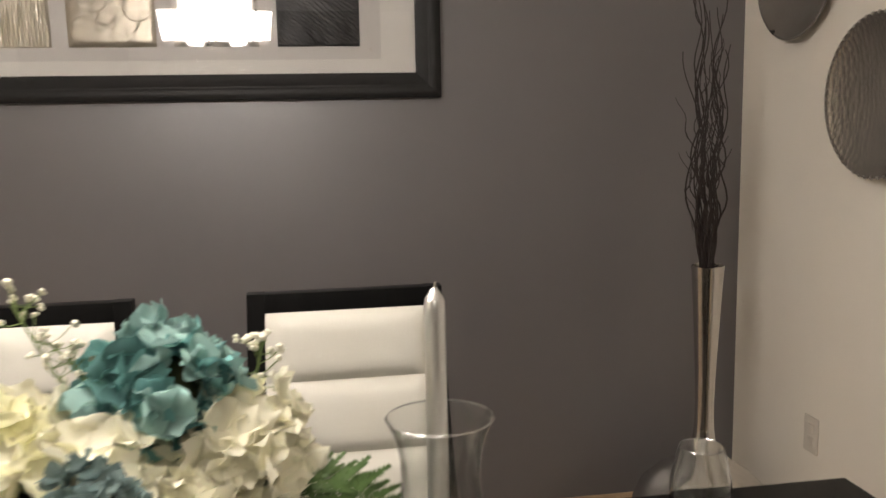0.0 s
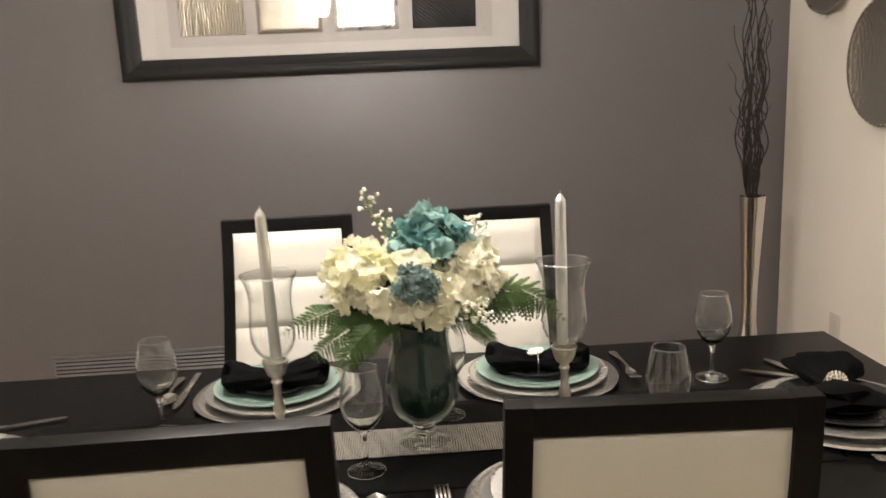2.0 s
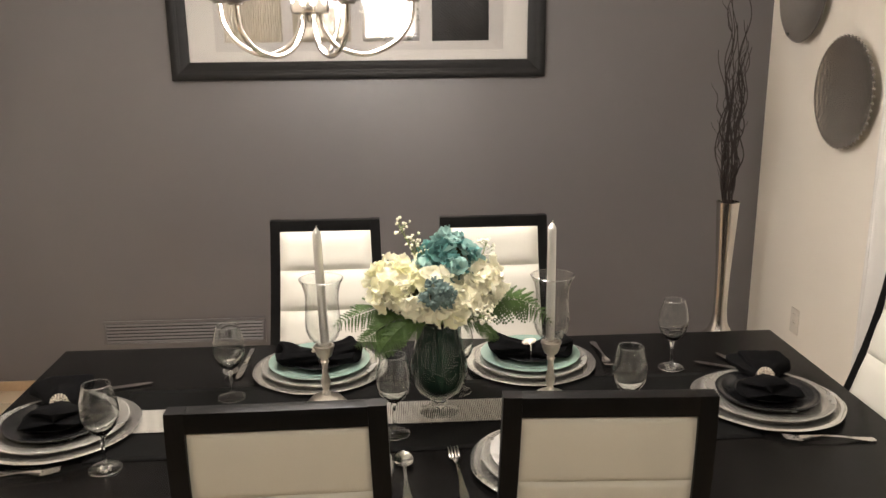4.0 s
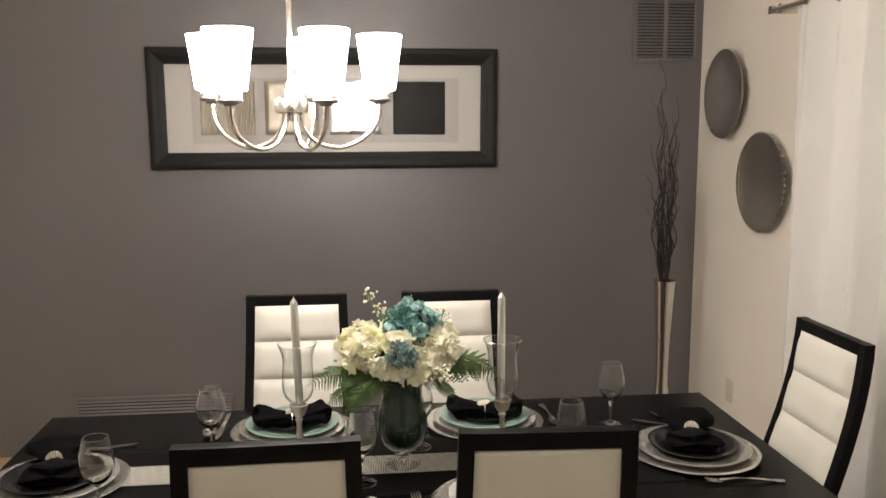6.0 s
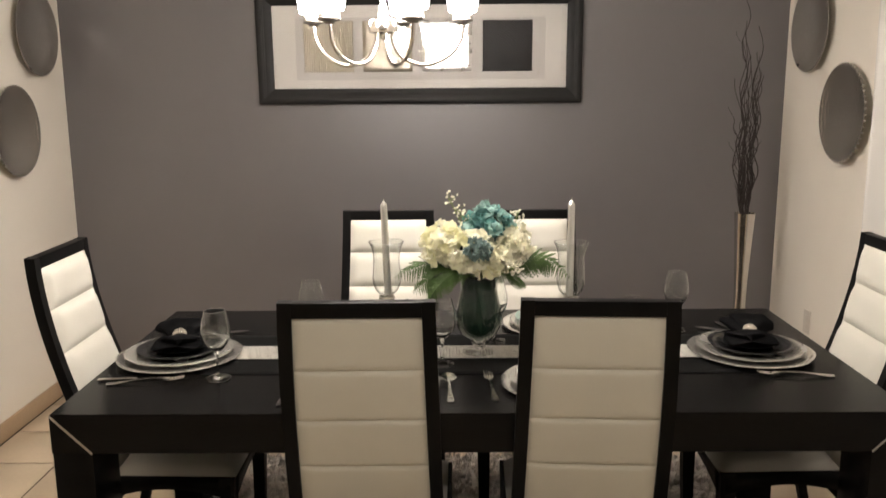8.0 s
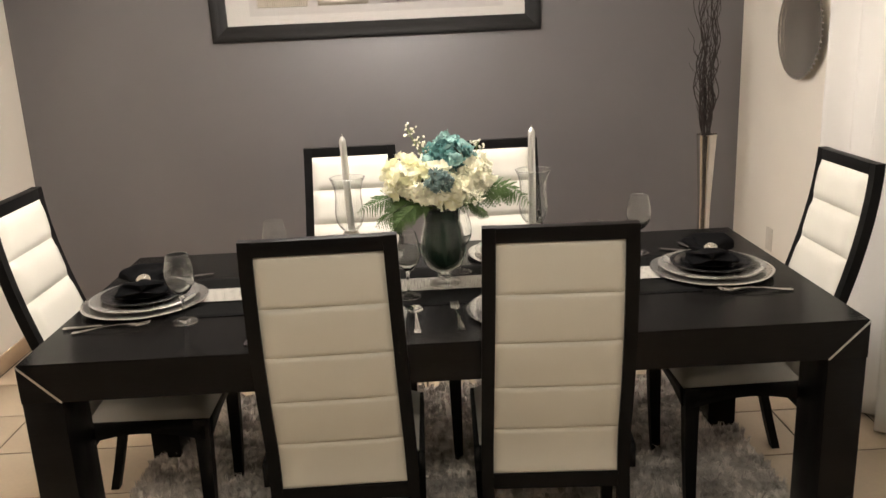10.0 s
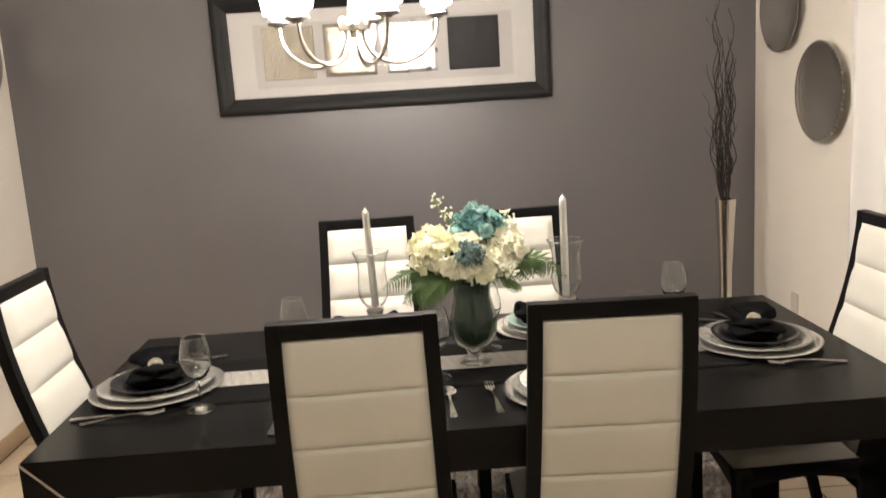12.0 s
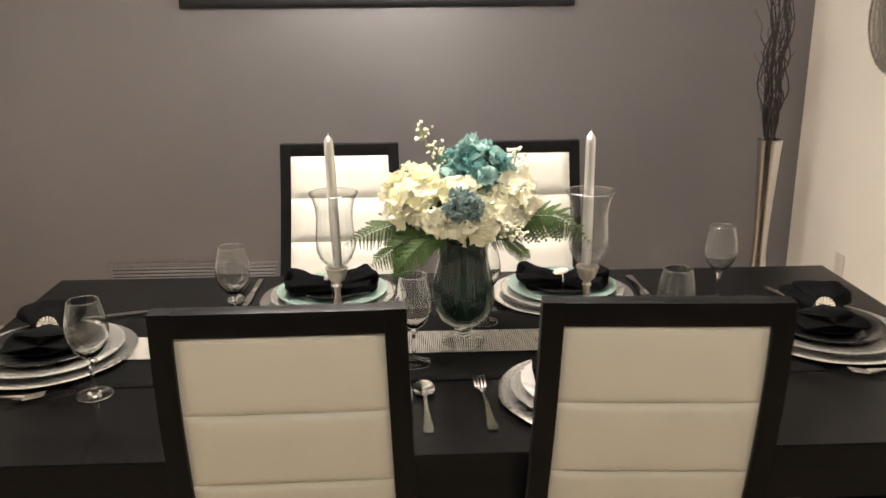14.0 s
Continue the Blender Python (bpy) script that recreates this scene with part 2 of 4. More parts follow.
def box(bm, x0, x1, y0, y1, z0, z1, bevel=0.0, seg=2):
    made = bmesh.ops.create_cube(bm, size=1.0)["verts"]
    for v in made:
        v.co = Vector(((x0 + x1) / 2 + v.co.x * (x1 - x0), (y0 + y1) / 2 + v.co.y * (y1 - y0), (z0 + z1) / 2 + v.co.z * (z1 - z0)))
    if bevel:
        edges = list({e for v in made for e in v.link_edges})
        bmesh.ops.bevel(bm, geom=edges, offset=bevel, segments=seg, affect="EDGES", profile=0.6)
    return bm


def boxed(x0, x1, y0, y1, z0, z1, bevel=0.0, seg=2):
    return box(bmesh.new(), x0, x1, y0, y1, z0, z1, bevel, seg)


def grid(bm, fn, nu, nv, closed_u=False):
    """A sheet of quads from fn(u, v), u and v from 0 to 1."""
    cols = nu if closed_u else nu + 1
    vs = [[bm.verts.new(fn(i / nu, j / nv)) for i in range(cols)] for j in range(nv + 1)]
    for j in range(nv):
        for i in range(nu):
            k = (i + 1) % cols
            bm.faces.new((vs[j][i], vs[j][k], vs[j + 1][k], vs[j + 1][i]))
    return vs


def lathe(bm, prof, n=40, ripple=None):
    """Turn a profile of (radius, height) round z."""
    rows = []
    for k, (r, z) in enumerate(prof):
        if r < 1e-5:
            rows.append([bm.verts.new((0, 0, z))])
            continue
        ring = []
        for i in range(n):
            a = 2 * math.pi * i / n
            dr, dz = ripple(k, a) if ripple else (0, 0)
            ring.append(bm.verts.new(((r + dr) * math.cos(a), (r + dr) * math.sin(a), z + dz)))
        rows.append(ring)
    for a, b in zip(rows, rows[1:]):
        for i in range(n):
            j = (i + 1) % n
            if len(a) == 1 and len(b) == 1:
                continue
            if len(a) == 1:
                bm.faces.new((a[0], b[j], b[i]))
            elif len(b) == 1:
                bm.faces.new((a[i], a[j], b[0]))
            else:
                bm.faces.new((a[i], a[j], b[j], b[i]))
    return bm


def tube(bm, pts, radii, n=8, cap=True):
    pts = [Vector(p) for p in pts]
    if not isinstance(radii, (list, tuple)):
        radii = [radii] * len(pts)
    side = Vector((0.31, 0.77, 0.55))
    rings = []
    for k, p in enumerate(pts):
        d = (pts[min(k + 1, len(pts) - 1)] - pts[max(k - 1, 0)]).normalized()
        u = (side - d * side.dot(d)).normalized()
        side = u
        w = d.cross(u)
        rings.append([bm.verts.new(p + radii[k] * (u * math.cos(2 * math.pi * i / n) + w * math.sin(2 * math.pi * i / n))) for i in range(n)])
    for a, b in zip(rings, rings[1:]):
        for i in range(n):
            bm.faces.new((a[i], a[(i + 1) % n], b[(i + 1) % n], b[i]))
    if cap:
        bm.faces.new(rings[0][::-1])
        bm.faces.new(rings[-1])
    return bm


def smooth_path(pts, steps=6):
    """Catmull-Rom through pts."""
    P = [Vector(p) for p in pts]
    P = [2 * P[0] - P[1]] + P + [2 * P[-1] - P[-2]]
    out = []
    for a, b, c, d in zip(P, P[1:], P[2:], P[3:]):
        for s in range(steps):
            t = s / steps
            out.append(0.5 * (2 * b + (c - a) * t + (2 * a - 5 * b + 4 * c - d) * t * t + (3 * b - a - 3 * c + d) * t ** 3))
    return out + [P[-2]]


# ---- the room ----
XL, XR, YB, YF, H = -2.11, 1.688, 1.985, -7.2, 2.62

bm = boxed(XL - 0.12, XR + 0.12, YB, YB + 0.12, -0.1, H)
tagged(part("wall_north", bm, "grey_wall"), "charcoal grey painted accent wall, satin finish", "wall", kind="structure")
YM = -2.7
bm = boxed(XL - 0.12, XL, YM, YB, -0.1, H)
tagged(part("wall_west", bm, "white_wall"), "warm white painted plaster wall", "wall", kind="structure")
bm = boxed(XR, XR + 0.12, YM, YB, -0.1, H)
tagged(part("wall_east", bm, "white_wall"), "warm white painted plaster wall with a curtain", "wall", kind="structure")
# added walls out of view, kept dark so glassware reflects less light
bm = boxed(XL - 0.12, XL, YF, YM, -0.1, H)
tagged(part("wall_southwest", bm, "far_wall"), "unseen taupe wall closing the room, dark to dim reflections", "wall", kind="structure")
bm = boxed(XR, XR + 0.12, YF, YM, -0.1, H)
tagged(part("wall_southeast", bm, "far_wall"), "unseen taupe wall closing the room, dark to dim reflections", "wall", kind="structure")
bm = boxed(XL - 0.12, XR + 0.12, YF - 0.12, YF, -0.1, H)
tagged(part("wall_south", bm, "far_wall"), "unseen taupe wall closing the room, dark to dim reflections", "wall", kind="structure")
bm = boxed(XL - 0.12, XR + 0.12, YF - 0.12, YB + 0.12, H, H + 0.1)
tagged(part("ceiling", bm, "ceiling"), "plain white painted ceiling", "ceiling", kind="structure")
floor = tagged(part("floor", boxed(XL, XR, YF, YB, -0.1, -0.004), "grout"), "beige ceramic tile floor with dark grout", "floor", kind="structure")

for nm, dims in (("baseboard", (XL, XL + 0.012, YF, YB - 0.012)), ("baseboard", (XL, XR, YB - 0.012, YB)), ("baseboard", (XR - 0.012, XR, YF, YB - 0.012))):
    bm = boxed(*dims, 0.0, 0.085 if dims[1] - dims[0] < 1 else 0.05, 0.003)
    tagged(part(nm, bm, "base_tile"), "tan ceramic tile baseboard along the wall", "baseboard", kind="structure")


def louvre(name, label, x0, x1, z0, z1, cols, rows, rim):
    """A painted air grille on the back wall: frame, dark sheet for the shaded duct, and slats."""
    g = thing(name, label, "air vent", (0, YB, 0))
    bm = bmesh.new()
    y0, y1 = -0.012, -0.001
    box(bm, x0, x1, y0, y1, z0, z0 + rim, 0.002)
    box(bm, x0, x1, y0, y1, z1 - rim, z1, 0.002)
    box(bm, x0, x0 + rim, y0, y1, z0 + rim, z1 - rim, 0.002)
    box(bm, x1 - rim, x1, y0, y1, z0 + rim, z1 - rim, 0.002)
    step = (x1 - x0 - rim) / cols
    for c in range(1, cols):
        box(bm, x0 + c * step, x0 + c * step + rim, y0, y1, z0 + rim, z1 - rim, 0.002)
    part("frame", bm, "grey_wall", g)
    # no real hollow: the duct's shade is a near-black sheet on the wall
    part("duct", boxed(x0 + rim, x1 - rim, -0.0035, -0.0015, z0 + rim, z1 - rim), "dark_gap", g, "flat dark sheet painted as the shaded opening behind the slats")
    dz = (z1 - z0 - 2 * rim) / rows
    for c in range(cols):
        me = None
        for r in range(rows):
            zc = z0 + rim + (r + 0.5) * dz
            if me is None:
                bm = boxed(x0 + rim + c * step, x0 + c * step + step, -0.009, -0.006, -dz * 0.33, dz * 0.33, 0.0008, 1)
                bmesh.ops.rotate(bm, verts=bm.verts, cent=(0, -0.0075, 0), matrix=Matrix.Rotation(radians(-28), 3, "X"))
                me = mesh_of("slat", bm, "grey_wall")
            s = new("slat", me)
            s.parent, s.location = g, (0, 0, zc)
    return g


louvre("wall_vent", "grey painted metal return air grille high on the wall", 1.318, 1.66, 2.005, 2.33, 2, 18, 0.022)
louvre("floor_vent", "grey painted long low heating grille on the wall", -1.515, -0.735, 0.215, 0.343, 1, 6, 0.014)

# wall outlet
o = thing("wall_outlet", "ivory plastic wall outlet cover plate", "outlet", (XR, 1.50, 0.415), -90)
part("cover_plate", boxed(-0.036, 0.036, -0.006, -0.0005, -0.058, 0.058, 0.003), "plastic", o)
for dz in (-0.02, 0.02):
    part("socket", boxed(-0.016, 0.016, -0.0085, -0.006, dz - 0.014, dz + 0.014, 0.002), "plastic", o)


# ---- framed picture ----
def picture():
    x0, x1, z0, z1 = -1.074, 0.617, 1.482, 2.064
    w = 0.08
    p = thing("framed_picture", "wide black framed artwork of four embossed metallic squares on white", "picture", ((x0 + x1) / 2, YB, z0))
    p.matrix_basis = pose((x0 + x1) / 2, YB, z0, 1.2)
    cx = (x0 + x1) / 2
    a, b, hh = x0 - cx, x1 - cx, z1 - z0
    prof = [(0.0, -0.001), (0.0, -0.030), (0.010, -0.034), (0.030, -0.032), (0.034, -0.029), (0.040, -0.029), (0.044, -0.026), (0.074, -0.018), (w, -0.016), (w, -0.004)]
    corners = [(a, 0, 1, 1), (b, 0, -1, 1), (b, hh, -1, -1), (a, hh, 1, -1)]
    for k in range(4):
        (ax, az, asx, asz), (bx, bz, bsx, bsz) = corners[k], corners[(k + 1) % 4]
        bm = bmesh.new()
        ra = [bm.verts.new((ax + asx * o, y, az + asz * o)) for o, y in prof]
        rb = [bm.verts.new((bx + bsx * o, y, bz + bsz * o)) for o, y in prof]
        for i in range(len(prof) - 1):
            bm.faces.new((ra[i], ra[i + 1], rb[i + 1], rb[i]))
        bm.faces.new(ra)
        bm.faces.new(rb[::-1])
        part("frame_rail", bm, "art_frame", p)
    part("mat", boxed(a + w, b - w, -0.006, -0.002, w, hh - w), "mat_board", p, "white mat board")
    part("backing_board", boxed(-0.874 - cx, 0.426 - cx, -0.0085, -0.006, 1.606 - z0, 1.921 - z0), "art_ground", p, "pale grey board")
    rng = random.Random(3)
    for k, (sx, foil) in enumerate(((-0.832, "foil_a"), (-0.525, "foil_b"), (-0.215, "foil_c"), (0.100, "foil_d"))):
        s, z = 0.259, 1.646 - z0
        xx = sx - cx
        if k == 0:
            hgt = lambda u, v: 0.0022 * math.sin(u * 150 + 3 * noise.noise((u * 4, v * 3, 0)))
        elif k == 3:
            hgt = lambda u, v: 0.0016 * math.sin((u * 0.8 + v) * 110 + 5 * noise.noise((u * 3, v * 3, 5)))
        else:
            hgt = lambda u, v, q=k: 0.0012 * noise.noise((u * 9, v * 9, q))
        bm = bmesh.new()
        nn = 72 if k in (0, 3) else 24
        rim = lambda t: min(1.0, min(t, 1 - t) * nn)
        grid(bm, lambda u, v: (xx + u * s, -0.009 - 0.006 * rim(u) * rim(v) - hgt(u, v) * rim(u) * rim(v), z + v * s), nn, nn)
        sq = part("art_square", bm, foil, p, ("ribbed champagne foil", "bronze foil with swirls", "bright silver foil with rings", "charcoal diagonal foil")[k])
        if k in (1, 2):
            bm = bmesh.new()
            for i in range(15 if k == 1 else 12):
                ox, oz = rng.uniform(0.05, 0.21), rng.uniform(0.05, 0.21)
                rad = rng.uniform(0.018, 0.048)
                a0, span = rng.uniform(0, 6.28), rng.uniform(2.5, 6.3)
                pts = []
                for j in range(18):
                    ang = a0 + span * j / 17
                    q = rad * (1 + 0.25 * j / 17)
                    pts.append((xx + min(0.252, max(0.007, ox + q * math.cos(ang))), -0.0155, z + min(0.252, max(0.007, oz + q * math.sin(ang)))))
                tube(bm, pts, 0.0014, 5)
            part("embossed_line", bm, foil, sq)
    part("glass_pane", boxed(a + w - 0.004, b - w + 0.004, -0.0195, -0.0185, w - 0.004, hh - w + 0.004), "pane", p, "clear picture glass", smooth=False)
    bm = lathe(bmesh.new(), [(0, 0), (0.004, 0), (0.004, -0.002), (0, -0.002)], 12)
    bmesh.ops.rotate(bm, verts=bm.verts, cent=(0, 0, 0), matrix=Matrix.Rotation(radians(90), 3, "X"))
    part("seal", bm, "foil_b", p, "tiny round stamp", pose(0.392 - cx, -0.0105, 1.637 - z0))


picture()


# ---- wall plates ----
def wall_plate(at, rz, rad, scalloped):
    t = thing("wall_plate", "round smoked hammered metal plate hung on the wall" if not scalloped else "round smoked dimpled plate with a beaded scalloped rim", "decorative plate", at, rz, "wall plates")
    r = rad
    shape = [(0, 0.009), (0.20, 0.0098), (0.40, 0.0135), (0.55, 0.0185), (0.70, 0.0255), (0.82, 0.0325), (0.92, 0.041), (0.97, 0.047), (1.0, 0.046)]
    prof = []
    for (r0, h0), (r1, h1) in zip(shape, shape[1:]):
        k = max(1, round((r1 - r0) * r / 0.007))
        prof += [(r * (r0 + (r1 - r0) * i / k), h0 + (h1 - h0) * i / k) for i in range(k)]
    prof.append((r, 0.046))
    front = len(prof)
    prof += [(r * 0.985, 0.041), (r * 0.88, 0.033), (r * 0.7, 0.020), (r * 0.5, 0.010), (r * 0.3, 0.005), (0.0, 0.003)]
    nn = 120

    def rip(k, a):
        if k == 0 or k >= front:
            return (0, 0)
        q = prof[k][0] / r
        amp = 0.0005 if q > 0.60 else 0.0
        d = amp * math.sin(a * 56 + (k // 2 % 2) * math.pi) * abs(math.sin(k * math.pi / 4 + 0.4))
        return (0.003 * abs(math.sin(a * 26)) if scalloped and q > 0.98 else 0.0, d)
    bm = lathe(bmesh.new(), prof, nn, rip)
    bmesh.ops.rotate(bm, verts=bm.verts, cent=(0, 0, 0), matrix=Matrix.Rotation(radians(90), 3, "X"))
    part("dish", bm, "dimpled_plate" if scalloped else "wall_plate", t)
    if scalloped:
        bm = bmesh.new()
        for i in range(52):
            a = 2 * math.pi * i / 52
            bmesh.ops.create_uvsphere(bm, u_segments=8, v_segments=6, radius=0.0062, matrix=Matrix.Translation((r * math.cos(a), -0.043, r * math.sin(a))))
        part("beaded_rim", bm, "wall_plate", t)
    part("hanger", boxed(-0.02, 0.02, -0.0055, 0.0, -0.02, 0.02, 0.002), "pewter", t)
    return t


wall_plate((XR, 1.625, 1.832), -90, 0.208, False)
wall_plate((XR, 1.226, 1.440), -90, 0.213, True)
wall_plate((XL, 1.655, 1.838), 90, 0.208, False)
wall_plate((XL, 1.375, 1.378), 90, 0.206, True)


# ---- curtain ----
def curtain():
    c = thing("curtain", "white grommet curtain hanging in soft folds from a rod", "curtain", (XR - 0.075, 0, 0))
    y0, y1, ztop = -1.75, 0.91, 2.215

    def fold(u, v):
        y = y1 + (y1 - y0) * -u
        ph = u * 2 * math.pi * 15
        amp = 0.036 + 0.012 * math.sin(u * 37) + 0.006 * (1 - v)
        return (amp * math.sin(ph + 0.5 * math.sin(v * 3 + u * 20)) + 0.004 * noise.noise((u * 30, v * 6, 0)), y + 0.012 * math.cos(ph) + 0.010 * (1 - v) * math.sin(u * 23), 0.02 + v * (ztop - 0.02))
    bm = bmesh.new()
    grid(bm, fold, 300, 26)
    ob = part("cloth", bm, "curtain", c)
    md = ob.modifiers.new("thickness", "SOLIDIFY")
    md.thickness = 0.0015
    for i in range(30):
        u = (i + 0.5) / 30
        x, y, z = fold(u, 0.965)
        bm = bmesh.new()
        tube(bm, [(0.022 * math.cos(a), 0, 0.022 * math.sin(a)) for a in [2 * math.pi * j / 16 for j in range(17)]], 0.005, 6, False)
        part("grommet", bm, "cup_metal", c, "dark metal ring", pose(x - 0.004, y, 2.15, 0, 0, 70 if i % 2 else 110))
    r = thing("curtain_rod", "slim nickel curtain rod with a square end bracket", "curtain rod", (XR - 0.075, 0, 2.15))
    bm = bmesh.new()
    tube(bm, [(0, y0 - 0.1, 0), (0, 1.10, 0)], 0.011, 12)
    part("rod", bm, "nickel", r)
    part("finial", boxed(-0.016, 0.016, 1.10, 1.13, -0.016, 0.016, 0.003), "nickel", r)
    part("bracket", boxed(0.0, 0.074, 1.06, 1.08, -0.02, 0.02, 0.003), "nickel", r)


curtain()


# ---- floor vase with willow ----
VX, VY = 1.393, 1.628
v = thing("floor_vase", "tall brushed silver vase with a trumpet neck and a bulbous base", "vase", (VX, VY, 0))
prof = [(0, 0.003), (0.11, 0.003), (0.125, 0.012), (0.19, 0.05), (0.222, 0.11), (0.222, 0.16), (0.20, 0.215), (0.15, 0.265), (0.095, 0.300), (0.055, 0.335), (0.036, 0.375), (0.030, 0.43), (0.0295, 0.50), (0.032, 0.60), (0.037, 0.70), (0.043, 0.82), (0.049, 0.925), (0.051, 0.940), (0.048, 0.941), (0.044, 0.90), (0.034, 0.70), (0.026, 0.5), (0.0, 0.45)]
part("base_bulb", lathe(bmesh.new(), prof[:10], 64), "silver", v, "bulbous silver base")
part("trumpet_neck", lathe(bmesh.new(), prof[9:], 48), "silver", v, "slender flared silver neck")
w = thing("willow_branches", "tall bunch of dark curly willow twigs in the silver vase", "branches", (VX, VY, 0.45))
rng = random.Random(11)
for i in range(21):
    a = rng.uniform(0, 6.28)
    top = 1.54 if i == 0 else rng.uniform(0.95, 1.45)
    amp = rng.uniform(0.008, 0.019)
    f, ph = rng.uniform(16, 26), rng.uniform(0, 6.28)
    lean = rng.uniform(0.002, 0.030)
    pts, rad = [], []
    for j in range(44):
        t = j / 43
        z = 0.0 + t * top
        spread = min(1.0, max(0.0, (z - 0.46) / 0.22))
        ox = 0.018 * math.cos(a) + spread * (lean * math.cos(a) * (0.5 + t) + amp * math.sin(f * z + ph)) - 0.004
        oy = 0.018 * math.sin(a) + spread * (lean * math.sin(a) * (0.5 + t) + amp * math.cos(f * 0.8 * z + ph * 2))
        pts.append((ox, oy, z))
        rad.append(0.0052 * (1 - 0.72 * t))
    bm = bmesh.new()
    tube(bm, pts, rad, 6)
    for q in range(2):
        k = rng.randrange(18, 36)
        base, d = Vector(pts[k]), rng.uniform(0, 6.28)
        tw = [base + Vector((s * 0.05 * math.cos(d) + 0.008 * math.sin(s * 9 + d), s * 0.05 * math.sin(d), s * 0.15)) for s in [j / 9 for j in range(10)]]
        tube(bm, tw, [0.002 * (1 - 0.06 * s) for s in range(10)], 5)
    part("twig", bm, "branch", w)


# ---- rug ----
def rug():
    x0, x1, y0, y1 = -1.10, 1.10, -0.86, 0.85
    r = thing("shag_rug", "grey and silver long pile shag rug under the table", "rug", (0, 0, 0.0))
    part("backing", boxed(x0, x1, y0, y1, 0.0, 0.012, 0.004), "rug", r)
    rs = np.random.RandomState(5)
    n = 8200
    cx, cy = rs.uniform(x0, x1, n), rs.uniform(y0, y1, n)
    per = 14
    lean = rs.uniform(0, 2 * np.pi, n)
    sway = 0.007 + 0.011 * (np.sin(cx * 9 + 2 * np.sin(cy * 7)) * 0.5 + 0.5)
    N = n * per
    bx = np.repeat(cx, per) + rs.normal(0, 0.005, N)
    by = np.repeat(cy, per) + rs.normal(0, 0.005, N)
    la = np.repeat(lean, per) + rs.normal(0, 0.35, N)
    sw = np.repeat(sway, per)
    h = np.repeat(rs.uniform(0.014, 0.028, n), per) + rs.uniform(0, 0.010, N)
    wd = 0.0020
    wa = rs.uniform(0, 2 * np.pi, N)
    vx, vy = wd * np.cos(wa), wd * np.sin(wa)
    mx, my = bx + 0.4 * sw * np.cos(la), by + 0.4 * sw * np.sin(la)
    tx, ty = bx + 1.5 * sw * np.cos(la), by + 1.5 * sw * np.sin(la)
    rows = [np.stack(s, 1) for s in ((bx - vx, by - vy, np.full(N, 0.010)), (bx + vx, by + vy, np.full(N, 0.010)),
                                     (mx + vx * 0.8, my + vy * 0.8, 0.010 + h * 0.65), (mx - vx * 0.8, my - vy * 0.8, 0.010 + h * 0.65), (tx, ty, 0.010 + h))]
    co = np.stack(rows, 1).reshape(-1, 3)
    base = np.arange(N) * 5
    quads = np.stack([base, base + 1, base + 2, base + 3], 1)
    tris = np.stack([base + 3, base + 2, base + 4], 1)
    me = bpy.data.meshes.new("pile")
    me.from_pydata(co.tolist(), [], quads.tolist() + tris.tolist())
    me.materials.append(M["rug_tip"])
    ob = new("pile", me)
    ob.parent = r
    ob["kind"] = "stuff"


rug()


# ---- table ----
TOP = 0.75
TX, TY = 1.098, 0.507


def table():
    t = thing("dining_table", "large espresso black wooden parsons dining table with thick legs", "table")
    ap = TOP - 0.105
    bm = boxed(-TX, TX, -TY, TY, ap, TOP)
    under = min(bm.faces, key=lambda q: q.calc_center_median().z)
    bmesh.ops.inset_region(bm, faces=[under], thickness=0.032)
    for q in under.verts:
        q.co.z = TOP - 0.035
    bmesh.ops.bevel(bm, geom=[e for e in bm.edges if all(v.co.z > TOP - 0.001 for v in e.verts)], offset=0.0025, segments=2, affect="EDGES")
    part("tabletop", bm, "black_wood", t)
    for sx in (-1, 1):
        for sy in (-1, 1):
            xa, xb = sorted((sx * (TX - 0.001), sx * (TX - 0.104)))
            ya, yb = sorted((sy * (TY - 0.001), sy * (TY - 0.16)))
            leg = part("leg", boxed(xa, xb, ya, yb, 0.0, ap + 0.001, 0.004), "black_wood", t)
            if sy < 0:
                bm = bmesh.new()
                y = -TY - 0.0012
                pa, pb = Vector((sx * (TX - 0.001), y, TOP - 0.004)), Vector((sx * (TX - 0.103), y, TOP - 0.106))
                nrm = Vector((sx * 0.0018, 0, -0.0018))
                vs = [bm.verts.new(q) for q in (pa - nrm, pa + nrm, pb + nrm, pb - nrm)]
                f = bm.faces.new(vs)
                ex = bmesh.ops.extrude_face_region(bm, geom=[f])
                for e in ex["geom"]:
                    if isinstance(e, bmesh.types.BMVert):
                        e.co.y += 0.002
                part("inlay", bm, "inlay", leg, "thin steel mitre inlay")


table()


# ---- chairs ----
def back_y(z):
    """How far the back's front face lies behind the chair's middle."""
    if z > 0.52:
        return 0.287 - 0.364 * max(0.0, 1.09 - z) ** 1.65
    e = 0.52 - z
    return 0.143 - 0.417 * e + 1.45 * e * e if e < 0.144 else 0.113 + 0.29 * (e - 0.144) ** 1.3


def half_w(z):
    return 0.1965 - 0.019 * max(0.0, min(1.0, (z - 0.40) / 0.69))


